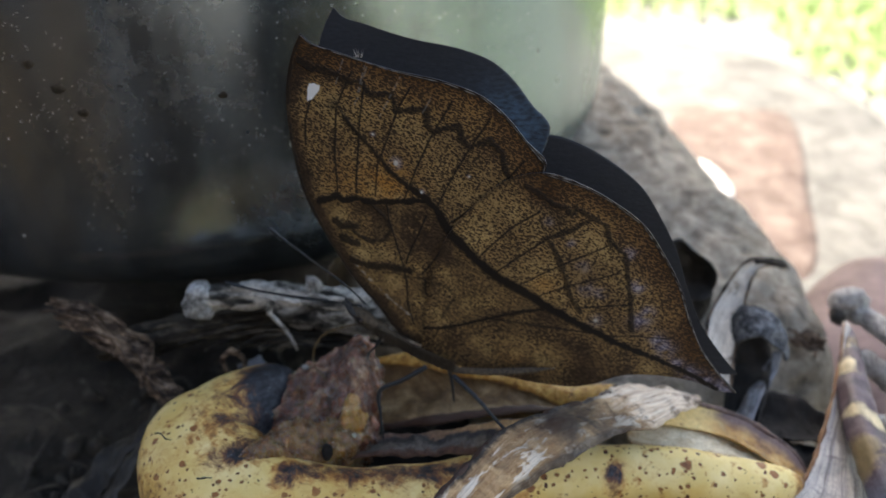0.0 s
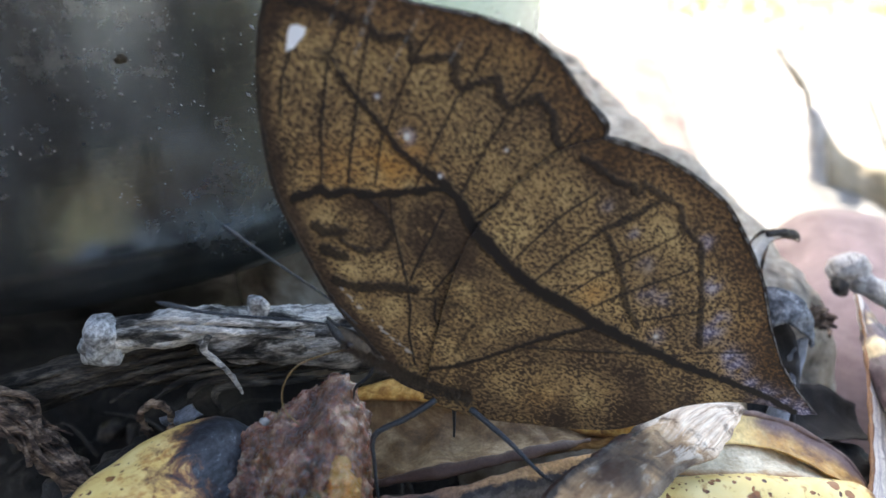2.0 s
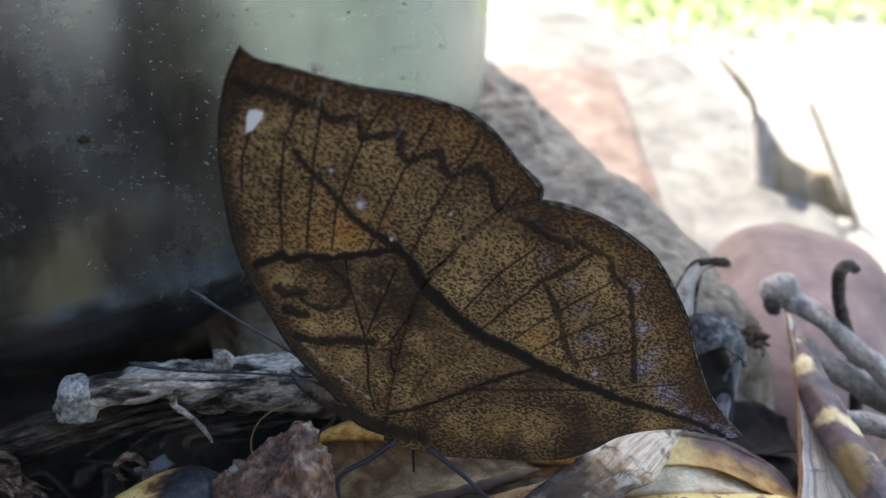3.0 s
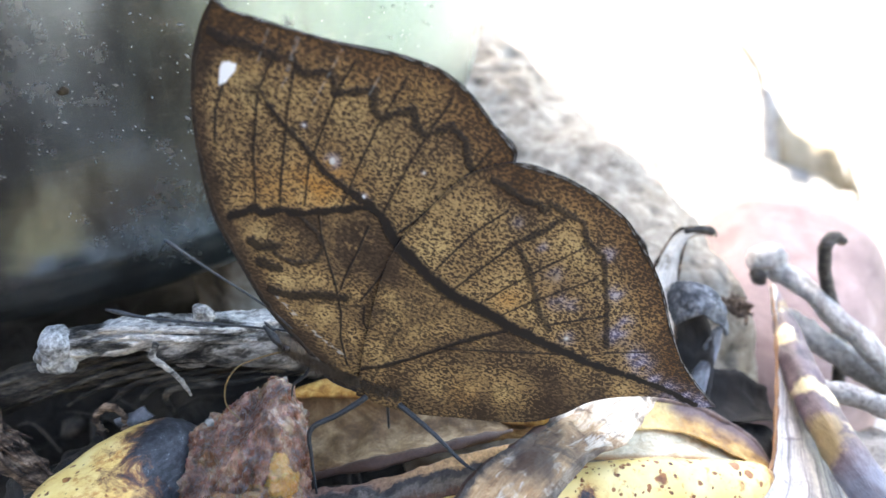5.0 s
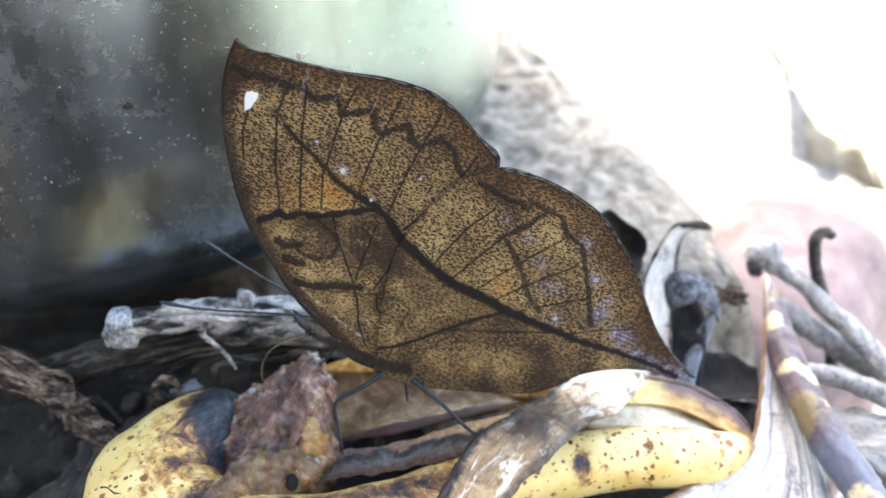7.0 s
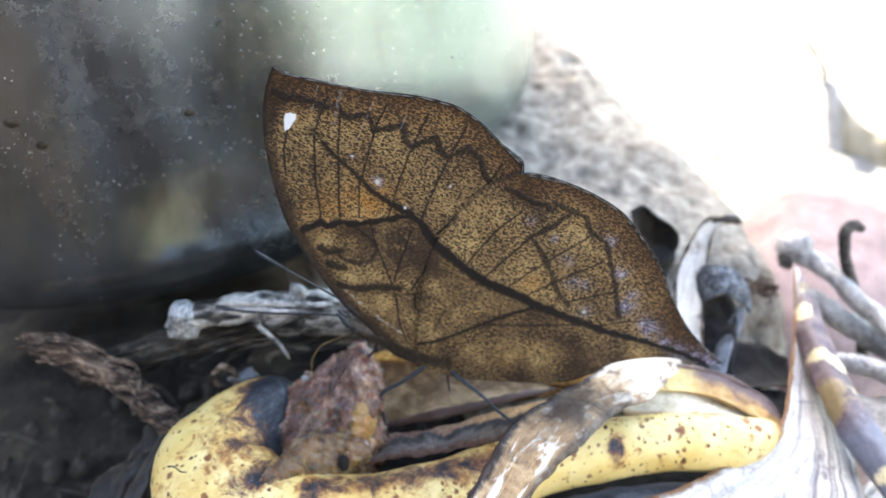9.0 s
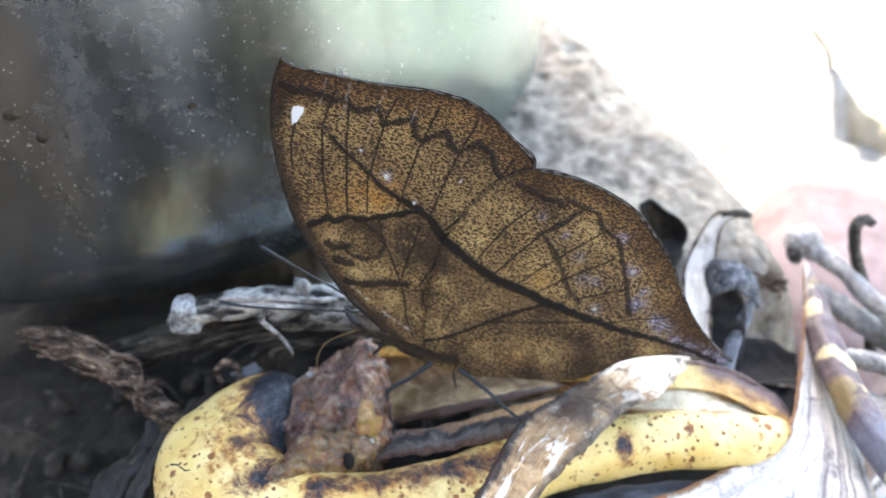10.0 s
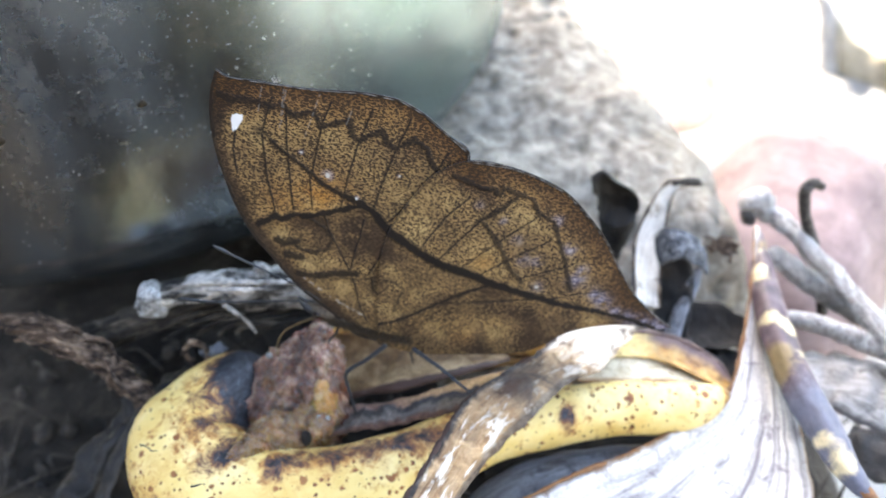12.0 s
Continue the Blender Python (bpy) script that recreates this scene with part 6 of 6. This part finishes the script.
single("peel_end", sheet([(4.05, 3.75, 2.55), (4.15, 3.6, 2.86), (4.35, 3.45, 3.04), (4.62, 3.3, 3.0), (4.86, 3.2, 2.72), (4.95, 3.15, 2.4)], [(4.0, 3.1, 2.3), (4.1, 2.98, 2.58), (4.32, 2.88, 2.72), (4.58, 2.84, 2.62), (4.80, 2.86, 2.42), (4.88, 2.9, 2.2)], rings=60, across=24, thick=0.1, bow=0.05, ragged=0.12, wave=0.06, freq=3.0), organic("sooty_peel_end", [(0.36, (0.035, 0.038, 0.044)), (0.50, (0.13, 0.14, 0.16)), (0.66, (0.34, 0.355, 0.38))], 600.0, broad=110.0, shade=0.7, fine=1600.0), "dark blue-grey rotten peel end", "peel", "peels in the heap")


def build_yard_plant():
    root = tagged(new("dry_plant"), "small dry plant with mottled stalk and curled leaves in the yard", "plant")
    part("stalk", tube([(19.9, 26.4, -9.6, 0.5), (19.8, 26.6, -8.4, 0.45), (19.8, 27.3, -7.2, 0.5), (19.8, 27.8, -6.2, 0.45), (19.7, 28.2, -5.5, 0.3)], rings=40, seg=12, rough=0.12, freq=1.4), M_STALK, root, "pale mottled stalk")
    part("leaf", ribbon([(19.75, 28.1, -5.9, 0.2, 20), (19.4, 28.9, -4.9, 0.55, 30), (18.7, 29.6, -3.9, 0.5, 35), (17.8, 30.4, -2.9, 0.1, 30)], rings=40, across=14, thick=0.06, arch=0.5, ragged=0.1, wave=0.1, freq=0.8), M_GLARELEAF, root, "grey curled leaf")
    part("leaf", sheet([(20.2, 27.7, -6.0), (20.8, 27.0, -6.9), (21.5, 26.4, -7.3), (22.4, 25.7, -7.2)], [(20.2, 25.9, -9.3), (21.2, 25.4, -9.3), (22.2, 24.9, -9.3), (23.2, 24.2, -9.2)], rings=40, across=16, thick=0.06, bow=0.12, ragged=0.06, wave=0.1, freq=0.8), M_GLARELEAF, root, "grey curled leaf")
    part("twig", tube([(23.4, 24.1, -9.4, 0.14), (22.5, 25.8, -6.8, 0.13), (21.6, 27.4, -4.4, 0.1)], rings=20, seg=8, rough=0.03, freq=2.0), M_GLARELEAF, root)


build_yard_plant()


def build_skin_fibre(points):
    root = stick([(*p, 0.011) for p in points], M_LIMB, "thin black fibre stuck to the banana skin", "fibre", rings=24, seg=6, rough=0.012, freq=20.0)
    part("tip", boulder(points[0], (0.022, 0.016, 0.016), 0.004, 20.0, level=2), M_LIMB, root)


build_skin_fibre([(-5.3, -0.38, 3.02), (-5.22, -0.42, 3.06), (-5.15, -0.48, 3.07), (-5.08, -0.55, 3.08), (-5.0, -0.57, 3.08)])
build_skin_fibre([(-4.4, -1.21, 2.96), (-4.35, -1.22, 2.97), (-4.28, -1.2, 2.97), (-4.2, -1.2, 2.97)])


def build_tuft():
    """A dried flower tuft: short stiff bristles from one foot."""
    root = tagged(new("dried_flower"), "brown dried flower tuft on the grey stone", "flower")
    rng = random.Random(11)
    for _ in range(16):
        way = Vector((rng.gauss(-0.3, 0.6), rng.gauss(-0.3, 0.6), rng.uniform(0.2, 0.9))).normalized() * rng.uniform(0.2, 0.42)
        foot = Vector((5.65 + rng.gauss(0, 0.1), 4.05 + rng.gauss(0, 0.1), 1.75))
        bend = Vector((rng.gauss(0, 0.08), rng.gauss(0, 0.08), -0.05))
        part("bristle", tube([(*foot, 0.05), (*(foot + way * 0.55 + bend * -1), 0.045), (*(foot + way), 0.025)], rings=8, seg=6), M_ROOT, root)


build_tuft()


def build_litter():
    """Crumbs and fibres too small to count, on the ash under the heap."""
    rng = random.Random(21)
    bm = bmesh.new()
    for _ in range(420):
        x, y = rng.uniform(-10.5, 9.0), rng.uniform(-5.5, 5.0)
        z = ground_height(x, y)
        if rng.random() < 0.6:
            size = rng.uniform(0.08, 0.35)
            turn = Euler((rng.uniform(0, 3), rng.uniform(0, 3), rng.uniform(0, 3))).to_matrix().to_4x4()
            bmesh.ops.create_icosphere(bm, subdivisions=1, radius=1.0, matrix=Matrix.Translation(Vector((x, y, z + size * 0.3)) * CM) @ turn @ Matrix.Diagonal((size * CM, size * CM * rng.uniform(0.4, 0.9), size * CM * rng.uniform(0.25, 0.6), 1)))
        else:
            way = Vector((rng.gauss(0, 1), rng.gauss(0, 1), rng.uniform(0, 0.5))).normalized() * rng.uniform(0.5, 1.8)
            foot = Vector((x, y, z + 0.05))
            tube([(*foot, 0.03), (*(foot + way * 0.5 + Vector((0, 0, rng.uniform(0, 0.4)))), 0.035), (*(foot + way), 0.015)], rings=7, seg=5, bm=bm)
    single("litter", bm, M_CRUMB, "dark crumbs and fibres on the ash", "litter", kind="stuff")


build_litter()


def motions():
    rows = []
    for t, x, y, z in TILTS:
        v = Vector((radians(x), radians(y), radians(z)))
        turn = Matrix.Rotation(v.length, 4, v.normalized())
        rows.append((t, Matrix.Translation(PIVOT) @ turn @ Matrix.Translation(-PIVOT) @ REST))
    walk(butterfly, rows)
    hinge = Matrix.Translation((-0.009, 0, 0.0045))
    for far, opening in ((False, NEAR_OPENING), (True, FAR_OPENING)):
        opened = []
        for t, x, y, z, dx, dy, dz in opening:
            v = Vector((radians(x), radians(y), radians(z)))
            swing = Matrix.Translation((dx * 0.001, dy * 0.001, dz * 0.001)) @ hinge @ Matrix.Rotation(v.length, 4, v.normalized() if v.length else (1, 0, 0)) @ hinge.inverted()
            opened.append((t, swing))
        for kind in ("forewing", "hindwing"):
            walk(wings[kind, far], opened)


# Lean of the whole butterfly about its feet, in degrees round x, y and z.
TILTS = [
    (0, 1.62, -0.49, 0.36),
    (0.5, -1.19, 0.46, 1.22),
    (1, -0.58, 1.15, 0.45),
    (1.5, -0.08, 0.71, 1.01),
    (2, -0.10, 1.22, -0.28),
    (2.5, -0.51, 1.33, 0.32),
    (3, -0.42, 2.03, 0.31),
    (3.5, -1.07, 2.13, 0.96),
    (5.5, 0.02, 2.28, -1.10),
    (6, -0.05, 2.67, -0.93),
    (6.5, -0.13, 1.58, -0.80),
    (8.5, 0.93, -1.87, -1.45),
    (9, 0.98, -2.01, -1.14),
    (9.5, 1.46, -3.25, -0.91),
    (10, 0.89, -1.72, -0.88),
    (10.5, 0.20, -1.24, 0.02),
    (11, 0.15, -1.99, 0.42),
    (11.5, -0.28, -1.58, 1.10),
    (12, -0.27, -1.86, 1.63),
]
# Opening of the wings at their roots: degrees round x, y and z, and a shift in mm.
NEAR_OPENING = [(0.0, 7.8, 1.6, -1.8, 0, 2.9, 1.2), (0.1, 4.5, 1.0, -1.0, 0, 1.7, 0.7), (0.2, 1.5, 0.4, -0.3, 0, 0.5, 0.2), (0.3, 0.5, 0.4, 0.0, 0, 0.2, 0.1), (0.5, 0.0, 0.6, 0.6, 0, 0, 0), (1.0, 0, 0.2, 0.2, 0, 0, 0), (1.5, 0, 0, 0, 0, 0, 0), (12.0, 0, 0, 0, 0, 0, 0)]
FAR_OPENING = [(0.0, -11.0, 0.6, -0.4, 0.2, 3.6, 1.8), (0.1, -5.6, 0.5, 0.0, 0.4, 2.4, 1.2), (0.2, -2.0, 0.4, 0.5, 0.3, 1.0, 0.4), (0.3, -2.4, 0.4, 1.0, 0.3, 0.6, 0.3), (0.5, -5.5, 0.3, 3.0, 0.4, 0.8, 0.4), (1.0, -3.0, 0.3, 1.5, 0.3, 0.5, 0.2), (1.5, -2.0, 0.3, 0, 0, 0.2, -0.4), (2.5, -0.8, 0.1, 0, 0, 0.0, -0.7), (5.0, 0.3, 0, 0, 0, -0.2, -0.8), (12.0, 0.3, 0, 0, 0, -0.2, -0.9)]
motions()
